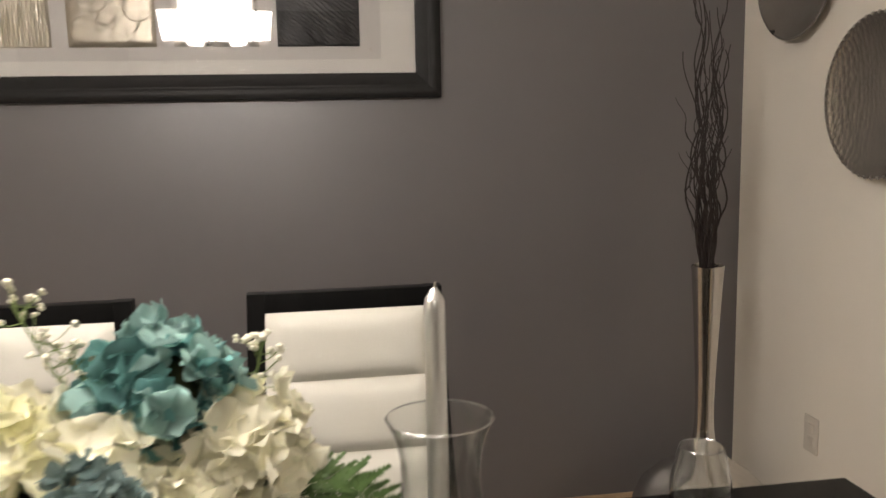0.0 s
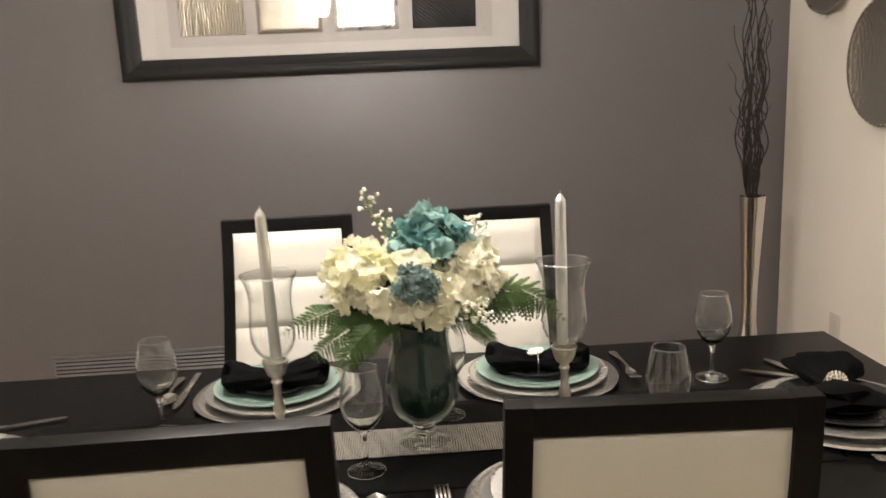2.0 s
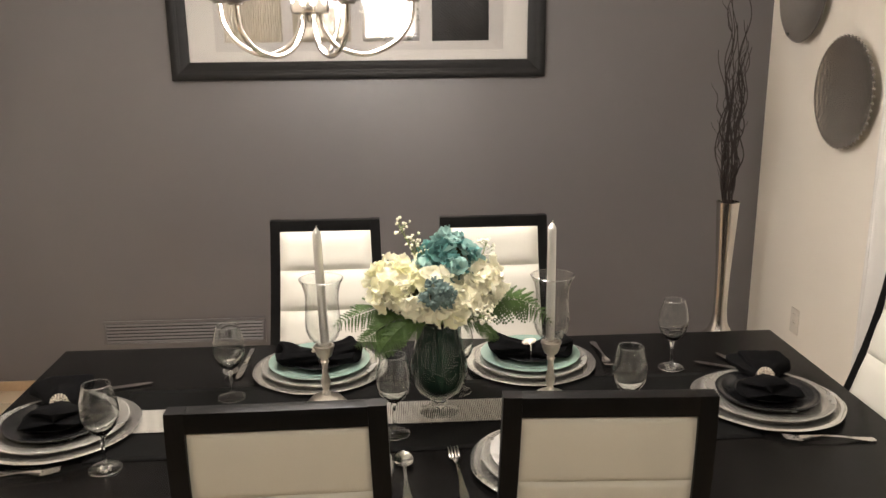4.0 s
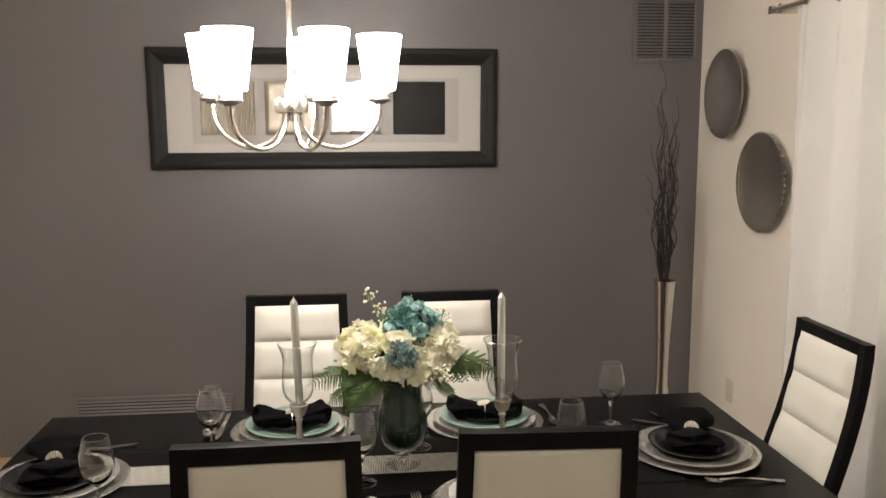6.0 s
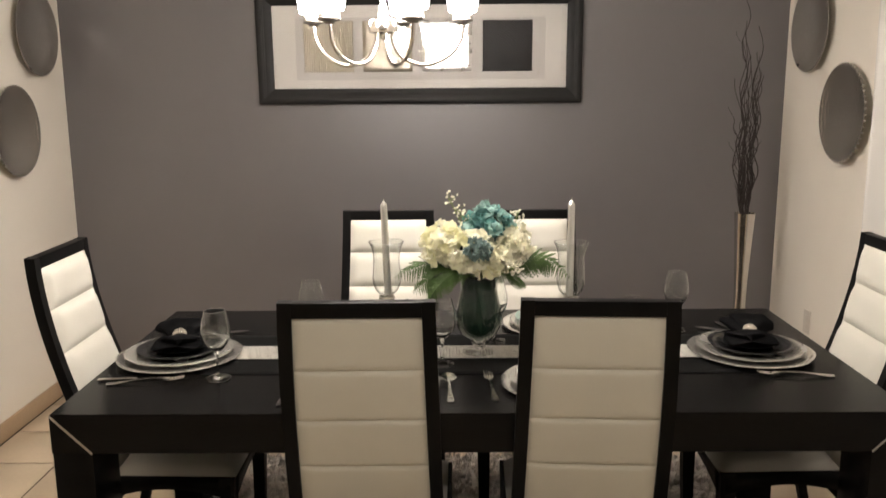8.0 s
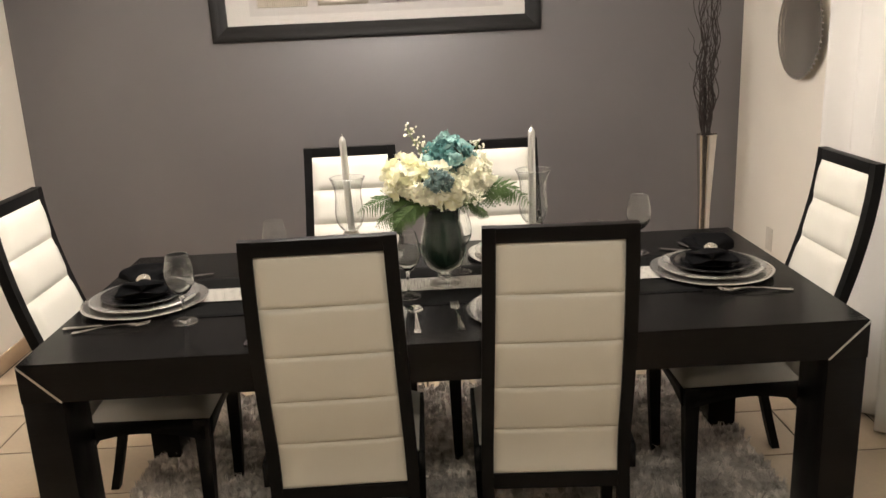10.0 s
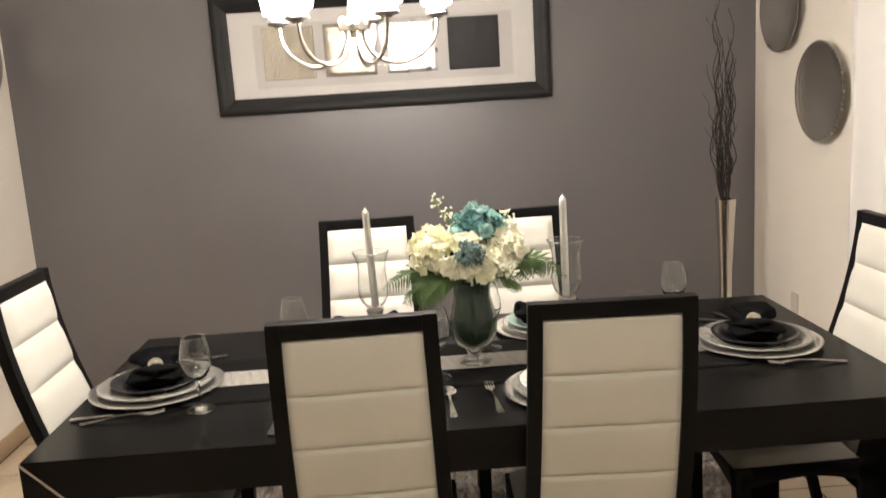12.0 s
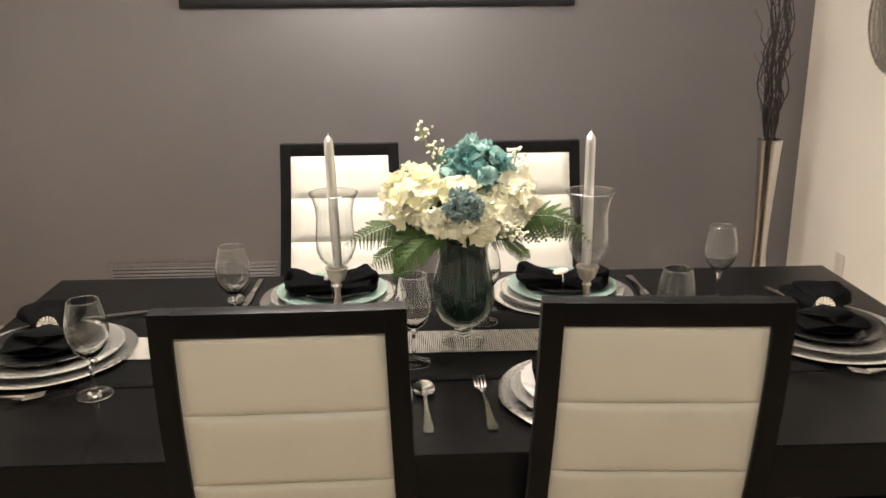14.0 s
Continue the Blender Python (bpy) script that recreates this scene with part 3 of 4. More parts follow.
def chair():
    c = thing("dining_chair", "black wooden dining chair with cream channel-tufted leather back and seat", "chair", group="chairs round the table")
    st, dp = 0.032, 0.030
    for s in (-1, 1):
        bm = bmesh.new()

        def ring(z):
            y, x = back_y(z), half_w(z)
            d = dp - 0.006 * max(0, 0.4 - z)
            return [bm.verts.new(q) for q in ((s * x, y, z), (s * (x - st), y, z), (s * (x - st), y + d, z), (s * x, y + d, z))]
        zs = [0.0, 0.1, 0.2, 0.3, 0.37, 0.43, 0.5, 0.56, 0.62, 0.68, 0.74, 0.8, 0.86, 0.92, 0.98, 1.04, 1.090]
        rings = [ring(z) for z in zs]
        for a, b in zip(rings, rings[1:]):
            for i in range(4):
                bm.faces.new((a[i], a[(i + 1) % 4], b[(i + 1) % 4], b[i]))
        bm.faces.new(rings[0])
        bm.faces.new(rings[-1])
        part("back_post", bm, "black_frame", c)
    bm = boxed(-half_w(1.07) + st - 0.001, half_w(1.07) - st + 0.001, back_y(1.07) - 0.001, back_y(1.07) + dp + 0.001, 1.054, 1.0895, 0.002)
    part("top_rail", bm, "black_frame", c)
    part("lower_rail", boxed(-half_w(0.4) + st - 0.002, half_w(0.4) - st + 0.002, back_y(0.35) + 0.001, back_y(0.35) + dp, 0.326, 0.368, 0.002), "black_frame", c)
    seams = (0.367, 0.511, 0.6530, 0.788, 0.9215, 1.055)
    front_seams = (0.413, 0.5415, 0.670, 0.799, 0.928, 1.055)
    for k in range(5):
        bm = bmesh.new()
        for side, (za, zb) in ((-1, front_seams[k:k + 2]), (1, seams[k:k + 2])):
            def puff(u, v, side=side, za=za, zb=zb):
                z = za + (zb - za) * v
                x = (2 * u - 1) * (half_w(z) - st + 0.001)
                e = (1 - abs(2 * v - 1) ** (4.5 if side < 0 else 14)) * (1 - abs(2 * u - 1) ** 12)
                mid = back_y(z) + dp / 2
                wr = 0.0012 * noise.noise((x * 14, z * 22, side * 5 + k * 2.3))
                return (x, mid + side * ((0.014 if side < 0 else 0.006) + (0.019 if side < 0 else 0.0088) * e + wr * e), z)
            grid(bm, puff, 18, 10 if side < 0 else 24)
        part("back_cushion", bm, "leather", c)
    # seat
    bm = bmesh.new()

    def seat(u, v):
        a, b = 2 * u - 1, 2 * v - 1
        e = (1 - abs(a) ** 6) * (1 - abs(b) ** 6)
        wx = 0.212 - 0.012 * v
        return (a * wx, -0.262 + 0.368 * v, 0.438 + 0.032 * e ** 0.5 + 0.010 * (1 - a * a) * (1 - b * b))
    grid(bm, seat, 22, 22)
    box(bm, -0.20, 0.20, -0.25, 0.10, 0.425, 0.440)
    part("seat", bm, "leather_dark", c, "cream leather seat pad")
    for s in (-1, 1):
        bm = bmesh.new()

        def apron(u, v, s=s):
            return (s * (0.2115 - 0.008 * u), -0.245 + u * 0.372, 0.372 + 0.030 * math.sin(math.pi * u) + v * (0.066 - 0.030 * math.sin(math.pi * u)))
        grid(bm, apron, 14, 1)
        ob = part("side_rail", bm, "black_frame", c)
        md = ob.modifiers.new("thickness", "SOLIDIFY")
        md.thickness, md.offset = 0.022, 0.0
    bm = bmesh.new()
    grid(bm, lambda u, v: (-0.20 + u * 0.40, -0.2505, 0.372 + 0.030 * math.sin(math.pi * u) + v * (0.066 - 0.030 * math.sin(math.pi * u))), 14, 1)
    ob = part("front_rail", bm, "black_frame", c)
    md = ob.modifiers.new("thickness", "SOLIDIFY")
    md.thickness, md.offset = 0.022, 0.0
    for s in (-1, 1):
        bm = bmesh.new()
        rings = []
        for z in (0.0, 0.12, 0.24, 0.34, 0.438):
            t = z / 0.438
            wd = 0.015 + 0.008 * t
            y = -0.236 + 0.012 * (1 - t) ** 2
            x = s * (0.200 - 0.004 * (1 - t))
            rings.append([bm.verts.new((x + p * wd, y + q * wd, z)) for p, q in ((-1, -1), (1, -1), (1, 1), (-1, 1))])
        for a, b in zip(rings, rings[1:]):
            for i in range(4):
                bm.faces.new((a[i], a[(i + 1) % 4], b[(i + 1) % 4], b[i]))
        bm.faces.new(rings[0])
        bm.faces.new(rings[-1])
        part("leg", bm, "black_frame", c)
    return c


first = chair()
first.matrix_basis = pose(-0.316, 0.443, 0)
copy_thing(first, pose(0.236, 0.447, 0))
copy_thing(first, pose(-0.291, -0.384, 0, 0, 0, 181))
copy_thing(first, pose(0.280, -0.380, 0, 0, 0, 176.5))
copy_thing(first, pose(-0.972, -0.005, 0, 0, 0, 90))
copy_thing(first, pose(0.978, 0.015, 0, 0, 0, -90))


# ---- chandelier ----
def chandelier():
    c = thing("chandelier", "lit satin nickel chandelier with five frosted glass shades", "chandelier", (-0.269, 0.045, 0))
    bm = bmesh.new()
    tube(bm, [(0, 0, 1.75), (0, 0, H - 0.02)], 0.0075, 12)
    part("stem", bm, "nickel", c)
    part("hub", lathe(bmesh.new(), [(0, 1.700), (0.012, 1.702), (0.018, 1.715), (0.042, 1.722), (0.044, 1.728), (0.044, 1.752), (0.040, 1.758), (0.016, 1.764), (0.012, 1.80), (0, 1.80)], 32), "nickel", c)
    part("canopy", lathe(bmesh.new(), [(0, H - 0.03), (0.03, H - 0.028), (0.062, H - 0.010), (0.065, H - 0.0005), (0, H - 0.0005)], 32), "nickel", c)
    R = 0.237
    for deg in (7, 78, 158, -124, -66):
        a = radians(deg)
        ux, uy = math.cos(a), math.sin(a)
        pts = smooth_path([(0.024 * ux, 0.024 * uy, 1.725), (0.030 * ux, 0.030 * uy, 1.685), (0.062 * ux, 0.062 * uy, 1.645), (0.125 * ux, 0.125 * uy, 1.628), (0.190 * ux, 0.190 * uy, 1.652 + 0.006 * uy), (0.229 * ux, 0.229 * uy, 1.697 + 0.011 * uy), (R * ux, R * uy, 1.750 + 0.05 * R * uy)], 6)
        bm = bmesh.new()
        tube(bm, pts, 0.0062, 10)
        part("arm", bm, "nickel", c)
        at = pose(R * ux, R * uy, 0.010 + 0.05 * R * uy)
        part("cup", lathe(bmesh.new(), [(0, 1.733), (0.014, 1.733), (0.016, 1.738), (0.031, 1.742), (0.032, 1.748), (0.029, 1.752), (0.029, 1.764), (0.026, 1.768), (0, 1.768)], 28), "cup_metal", c, "dark nickel shade holder", at)
        part("shade", lathe(bmesh.new(), [(0.028, 1.769), (0.040, 1.770), (0.0425, 1.775), (0.0605, 1.912), (0.0605, 1.915), (0.0575, 1.915), (0.0400, 1.777), (0.028, 1.773)], 36), "shade", c, "glowing white frosted glass shade", at)


chandelier()

# added fill light on the ceiling, out of view, to brighten the near chair backs
hl = thing("ceiling_light", "unseen round ceiling light, added as fill for the chair backs", "ceiling light", (0.0, -2.55, H))
part("rim", lathe(bmesh.new(), [(0.0, -0.001), (0.20, -0.001), (0.21, -0.02), (0.205, -0.035), (0.19, -0.035), (0.19, -0.012), (0, -0.012)], 40), "nickel", hl)
part("diffuser", lathe(bmesh.new(), [(0.188, -0.014), (0.188, -0.035), (0.16, -0.062), (0.09, -0.080), (0, -0.086)], 40), "hall_glow", hl, "glowing white diffuser")


# ---- table runner ----
def runner():
    r = thing("table_runner", "black cloth table runner with a ribbed silver beaded centre band", "table runner", (0, -0.016, TOP))
    x0, x1 = -0.80, 0.76

    def cloth(u, v):
        x, y = x0 + (x1 - x0) * u, (v - 0.5) * 0.39
        return (x, y + 0.002 * math.sin(x * 9), 0.0022 + 0.0006 * noise.noise((x * 9, y * 14, 0)))
    bm = bmesh.new()
    grid(bm, cloth, 90, 16)
    ob = part("cloth", bm, "runner", r)
    md = ob.modifiers.new("thickness", "SOLIDIFY")
    md.thickness = 0.0015
    bm = boxed(x0 + 0.01, x1 - 0.01, -0.063, 0.063, 0.0030, 0.0040)
    band = part("band", bm, "runner", r, "silver beaded band")
    bm = bmesh.new()
    n = 340
    for i in range(n):
        x = x0 + 0.013 + (x1 - x0 - 0.026) * i / (n - 1)
        s = 0.0017
        rr = [(-s, 0.0039), (-s * 0.5, 0.0062), (s * 0.5, 0.0062), (s, 0.0039)]
        ring = [[bm.verts.new((x + a + 0.0006 * math.sin(y * 60 + i), y, b)) for a, b in rr] for y in (-0.063, -0.03, 0.0, 0.03, 0.063)]
        for p, q in zip(ring, ring[1:]):
            for k in range(3):
                bm.faces.new((p[k], p[k + 1], q[k + 1], q[k]))
    ob = part("ribbing", bm, "runner_rib", band)
    ob["kind"] = "stuff"


runner()


# ---- plates and napkins ----
CR = 0.187


def dish(name, label, cat, r, mat_name, at, depth=0.016, group="", ribbed=False, beads=False, turn=0.0):
    t = thing(name, label, cat, at, turn, group)
    if ribbed:
        prof = [(0, 0.004), (r * 0.60, 0.004), (r * 0.70, 0.006), (r * 0.74, 0.0085), (r * 0.80, 0.011), (r * 0.86, 0.0125), (r * 0.92, 0.0135), (r * 0.98, 0.0135), (r, 0.012), (r * 0.985, 0.0095), (r * 0.8, 0.006), (r * 0.62, 0.0005), (0, 0.0005)]

        def rip(k, a):
            wob = 0.0008 * math.sin(a * 7 + 1) + 0.0005 * math.sin(a * 11)
            if 4 <= k <= 7:
                return (wob * (k - 3) / 4, 0.00035 * math.sin(a * 64 + 2 * math.sin(a * 9)))
            return (wob if k in (8, 9) else 0, 0)
        bm = lathe(bmesh.new(), prof, 256, rip)
    else:
        d = depth
        prof = [(0, 0.004), (r * 0.55, 0.004), (r * 0.66, 0.0055), (r * 0.74, d * 0.6), (r * 0.86, d * 0.82), (r * 0.97, d), (r, d * 0.97), (r * 0.99, d * 0.8), (r * 0.85, d * 0.55), (r * 0.68, 0.002), (r * 0.55, 0.0), (0, 0.0)]
        bm = lathe(bmesh.new(), prof, 72)
    part("body", bm, mat_name, t)
    if beads:
        bm = bmesh.new()
        n = 140
        for i in range(n):
            a = 2 * math.pi * i / n
            bmesh.ops.create_icosphere(bm, subdivisions=1, radius=0.0014, matrix=Matrix.Translation((r * 0.975 * math.cos(a), r * 0.975 * math.sin(a), depth)))
        part("rim_beading", bm, "plate_white", t)
    return t


def napkin(at, turn, seed, long=0.225, flat=1.0, wide=1.0, nod=0, crease=1.0):
    t = thing("napkin", "black cloth napkin gathered into a bow through a jewelled ring", "napkin", at, turn, "napkins")
    rng = random.Random(seed)
    ph = rng.uniform(0, 6)

    def fold(u, v):
        s = 2 * u - 1
        e = abs(s)
        a = 2 * math.pi * v
        close = math.sqrt(max(0.0, 1 - e ** 14))
        wy = (0.017 + 0.050 * wide * e ** 0.9) * close
        wz = (0.017 + 0.017 * flat * e ** 0.8) * close
        rip = 1 + 0.15 * crease * math.sin(5 * a + ph + 2 * s) * min(1, e * 2) + 0.09 * crease * math.sin(9 * a - ph * 2 + 3 * s) * min(1, e * 2)
        rip += 0.18 * noise.noise((s * 3.5, math.cos(a) * 1.6 + seed, math.sin(a) * 1.6))
        x = s * long / 2 + 0.010 * math.sin(3 * a + ph) * e
        z = 0.020 + wz * rip * math.sin(a) + (0.030 * flat - 0.012) * e ** 1.5
        return (x, wy * rip * math.cos(a), max(0.001, z))
    bm = bmesh.new()
    grid(bm, fold, 40, 44)
    bmesh.ops.remove_doubles(bm, verts=bm.verts, dist=0.0002)
    part("cloth", bm, "napkin", t)
    r = thing("napkin_ring", "silver napkin ring with a round rhinestone flower", "napkin ring", (0, 0, 0), 0, "napkin rings")
    r.matrix_basis = pose(*at, 0, 0, turn)
    bm = bmesh.new()
    tube(bm, [(0, 0.0215 * math.cos(q), 0.021 + 0.0215 * math.sin(q)) for q in [2 * math.pi * j / 24 for j in range(25)]], 0.0026, 6, False)
    part("band", bm, "steel", r)
    top = 0.0465
    tip = Matrix.Translation((0, 0, 0.021)) @ Matrix.Rotation(radians(-nod), 4, "Y") @ Matrix.Translation((0, 0, -0.021))
    for ringr, cnt, sz in ((0.0, 1, 0.0038), (0.0065, 6, 0.0031), (0.0125, 11, 0.0032), (0.0182, 16, 0.0033)):
        for i in range(cnt):
            a = 2 * math.pi * i / cnt
            bm = bmesh.new()
            bmesh.ops.create_icosphere(bm, subdivisions=1, radius=sz, matrix=tip @ Matrix.Translation((ringr * math.cos(a), ringr * math.sin(a), top - ringr * 0.12)))
            part("rhinestone", bm, "crystal", r, smooth=False)


def place(cx, cy, turn, dark, seed, pale=False):
    z = TOP + (0.0035 if abs(cx) > 0.6 else 0.0)
    dish("charger_plate", "round silver metallic charger plate with a ribbed rim", "charger plate", CR, "charger", (cx, cy, z), group="charger plates", ribbed=True, turn=seed * 37)
    dish("dinner_plate", "silver grey dinner plate with a fine beaded rim", "plate", 0.162, "plate_white", (cx, cy, z + 0.009), 0.017, "dinner plates", beads=True)
    look_of = ("glossy black stoneware plate", "plate_black") if dark else ("pale white stoneware plate", "plate_pale") if pale else ("aqua green stoneware plate", "plate_teal")
    dish("salad_plate", look_of[0], "plate", 0.126 if dark else 0.142, look_of[1], (cx, cy, z + 0.0165), 0.020, "salad plates")
    dish("side_plate", "small glossy black plate under a napkin", "plate", 0.080, "plate_black", (cx, cy, z + 0.0235), 0.015, "side plates")
    napkin((cx + 0.012 * (1 if cx > 0 else -1) * (1 if dark else 0), cy + (0.045 if dark else -0.005), z + 0.026), turn, seed, 0.245 if dark else 0.225, 0.85 if dark else 1.0, 1.5 if dark else 1.0, 42 if dark else 12, 0.35 if dark else 0.7)


place(0.845, -0.030, 74, True, 1)
place(-0.905, -0.050, 104, True, 2)
place(0.290, 0.289, -4, False, 3)
place(-0.310, 0.283, 5, False, 4)
place(0.250, -0.300, 0, False, 5, True)
place(-0.290, -0.300, 0, False, 6, True)


# ---- cutlery ----
def strip(bm, stations, thick=0.0022):
    """A flat piece along y from (y, half width, height, dip) stations."""
    rows = []
    for y, w, z, dip in stations:
        rows.append([bm.verts.new(q) for q in ((-w, y, z), (-w * 0.5, y, z - dip * 0.75), (0, y, z - dip), (w * 0.5, y, z - dip * 0.75), (w, y, z), (w, y, z + thick), (w * 0.5, y, z + thick - dip * 0.75), (0, y, z + thick - dip), (-w * 0.5, y, z + thick - dip * 0.75), (-w, y, z + thick))])
    for a, b in zip(rows, rows[1:]):
        for i in range(10):
            bm.faces.new((a[i], a[(i + 1) % 10], b[(i + 1) % 10], b[i]))
    bm.faces.new(rows[0])
    bm.faces.new(rows[-1])


HANDLE = [(-0.105, 0.006, 0.001, 0), (-0.100, 0.0095, 0.001, 0), (-0.085, 0.0095, 0.0015, 0), (-0.06, 0.0065, 0.004, 0), (-0.02, 0.0035, 0.009, 0), (0.025, 0.0032, 0.011, 0)]


def fork(x, y, turn):
    t = thing("fork", "polished steel dinner fork lying on the table", "fork", (x, y, TOP + 0.001), turn, "forks")
    bm = bmesh.new()
    strip(bm, HANDLE + [(0.045, 0.006, 0.009, 0.001), (0.058, 0.012, 0.006, 0.002), (0.068, 0.0125, 0.005, 0.002)])
    part("handle", bm, "steel", t)
    for k in range(4):
        xo = -0.0103 + k * 0.00687
        bm = boxed(xo - 0.0019, xo + 0.0019, 0.066, 0.108, 0.0045, 0.0068, 0.0006, 1)
        for vv in bm.verts:
            vv.co.z += 0.006 * max(0.0, (vv.co.y - 0.066) / 0.042) ** 1.6
        part("tine", bm, "steel", t)


def spoon(x, y, turn):
    t = thing("spoon", "polished steel table spoon lying on the table", "spoon", (x, y, TOP + 0.001), turn, "spoons")
    bm = bmesh.new()
    strip(bm, HANDLE)
    part("handle", bm, "steel", t)
    bm = bmesh.new()
    st = []
    for j in range(13):
        s = j / 12
        w = 0.0205 * math.sqrt(max(0.0, 1 - (2 * s - 1) ** 2)) * (0.86 + 0.2 * (1 - s)) + 0.0012
        st.append((0.026 + s * 0.072, w, 0.0105, 0.0085 * math.sin(math.pi * s)))
    strip(bm, st, 0.0016)
    part("bowl", bm, "steel", t)


def knife(x, y, turn):
    t = thing("knife", "polished steel dinner knife lying on the table", "knife", (x, y, TOP + 0.001), turn, "knives")
    bm = boxed(-0.007, 0.007, -0.115, -0.005, 0.0005, 0.0075, 0.003)
    part("handle", bm, "steel", t)
    bm = bmesh.new()
    strip(bm, [(-0.006, 0.005, 0.003, 0), (0.01, 0.0085, 0.003, 0), (0.07, 0.0095, 0.003, 0), (0.098, 0.007, 0.003, 0), (0.112, 0.002, 0.003, 0)], 0.0014)
    part("blade", bm, "steel", t)


fork(0.036, -0.325, 3)
spoon(-0.079, -0.330, 2)
knife(-0.114, -0.335, 1)
fork(-0.518, -0.350, -2)
fork(0.508, 0.335, 180)
knife(-0.530, 0.345, 178)
spoon(-0.562, 0.340, 182)
fork(0.905, -0.238, 86)
knife(0.856, 0.196, 59)
knife(0.884, 0.210, 19.5)
fork(-0.935, -0.272, -80)
knife(-0.960, -0.246, -84)
knife(-0.868, 0.196, -73)


# ---- glasses ----
def ring(r, z, thick):
    """A closed round bead."""
    bm = bmesh.new()
    tube(bm, [(r * math.cos(2 * math.pi * j / 44), r * math.sin(2 * math.pi * j / 44), z) for j in range(45)], thick, 6, False)
    return bm


def wine_glass(x, y, turn=0.0, s=1.0):
    t = thing("wine_glass", "empty clear stemmed wine glass on the table", "wine glass", (x, y, TOP + 0.0005), turn, "wine glasses")
    part("foot", lathe(bmesh.new(), [(0, 0.0), (0.034, 0.0), (0.0355, 0.0012), (0.034, 0.0025), (0.02, 0.0045), (0.009, 0.0085), (0.0055, 0.014), (0, 0.014)], 40), "glass", t)
    part("stem", lathe(bmesh.new(), [(0, 0.0135), (0.0055, 0.0142), (0.0040, 0.028), (0.0040, 0.055), (0.0050, 0.070), (0.0085, 0.078), (0.004, 0.0815), (0, 0.0822)], 24), "glass", t)
    outer = [(0.0, 0.0818), (0.0090, 0.0826), (0.0175, 0.0872), (0.0265, 0.0965), (0.0352, 0.110), (0.0400, 0.125), (0.0412, 0.140), (0.0396, 0.159), (0.0346, 0.180), (0.0300, 0.1985), (0.0297, 0.1997)]
    inner = [(0.0288, 0.1997), (0.0290, 0.1985), (0.0336, 0.180), (0.0386, 0.159), (0.0402, 0.140), (0.0389, 0.1255), (0.0336, 0.111), (0.0240, 0.0988), (0.0150, 0.0912), (0.007, 0.0885), (0.0, 0.088)]
    part("bowl", lathe(bmesh.new(), outer + inner, 48), "glass", t)
    part("lip", ring(0.0293, 0.1999, 0.0009), "lip", t)
    part("foot_rim", ring(0.0348, 0.0016, 0.0011), "lip", t)
    return t


g1 = wine_glass(0.682, 0.224)
for x, y in ((-0.737, -0.240), (-0.526, 0.117), (-0.100, -0.124), (0.068, 0.108), (0.463, -0.116)):
    copy_thing(g1, pose(x, y, TOP + 0.0005))


# ---- candle holders ----
def candle_holder(x, y):
    t = thing("candle_holder", "pewter candlestick with a clear glass hurricane shade", "candle holder", (x, y, TOP + 0.004), 0, "candle holders")
    part("base", lathe(bmesh.new(), [(0, 0.0), (0.0545, 0.0), (0.056, 0.003), (0.055, 0.006), (0.050, 0.008), (0.0495, 0.011), (0.046, 0.0125), (0.0455, 0.016), (0.041, 0.0215), (0.036, 0.0245), (0.0355, 0.0265), (0.028, 0.030), (0.018, 0.0325), (0.0125, 0.035), (0.012, 0.038), (0, 0.038)], 44), "pewter", t)
    part("stem", lathe(bmesh.new(), [(0, 0.037), (0.011, 0.038), (0.0075, 0.045), (0.010, 0.056), (0.0125, 0.066), (0.010, 0.080), (0.0075, 0.095), (0.0075, 0.115), (0.011, 0.122), (0.0085, 0.127), (0.010, 0.132), (0, 0.132)], 28), "pewter", t)
    part("cup", lathe(bmesh.new(), [(0, 0.131), (0.010, 0.132), (0.017, 0.137), (0.022, 0.150), (0.0235, 0.160), (0.026, 0.162), (0.026, 0.166), (0.021, 0.167), (0.019, 0.155), (0.0, 0.150)], 36), "pewter", t)
    prof = [(0.0, 0.1685), (0.015, 0.1690), (0.025, 0.1755), (0.036, 0.1884), (0.0432, 0.2070), (0.0445, 0.2274), (0.0425, 0.2552), (0.0405, 0.2811), (0.0420, 0.3043), (0.0480, 0.3256), (0.0545, 0.3386), (0.0538, 0.3400), (0.0468, 0.3270), (0.0404, 0.3048), (0.0388, 0.2811), (0.0409, 0.2552), (0.0429, 0.2274), (0.0416, 0.2079), (0.0345, 0.1903), (0.024, 0.1782), (0, 0.1713)]
    part("hurricane_shade", lathe(bmesh.new(), prof, 52), "thin", t, "clear flared glass shade")
    part("lip", lathe(bmesh.new(), [(0.0543, 0.3382), (0.0549, 0.3397), (0.0538, 0.3406), (0.0532, 0.3393), (0.0543, 0.3382)], 52), "lip", t)


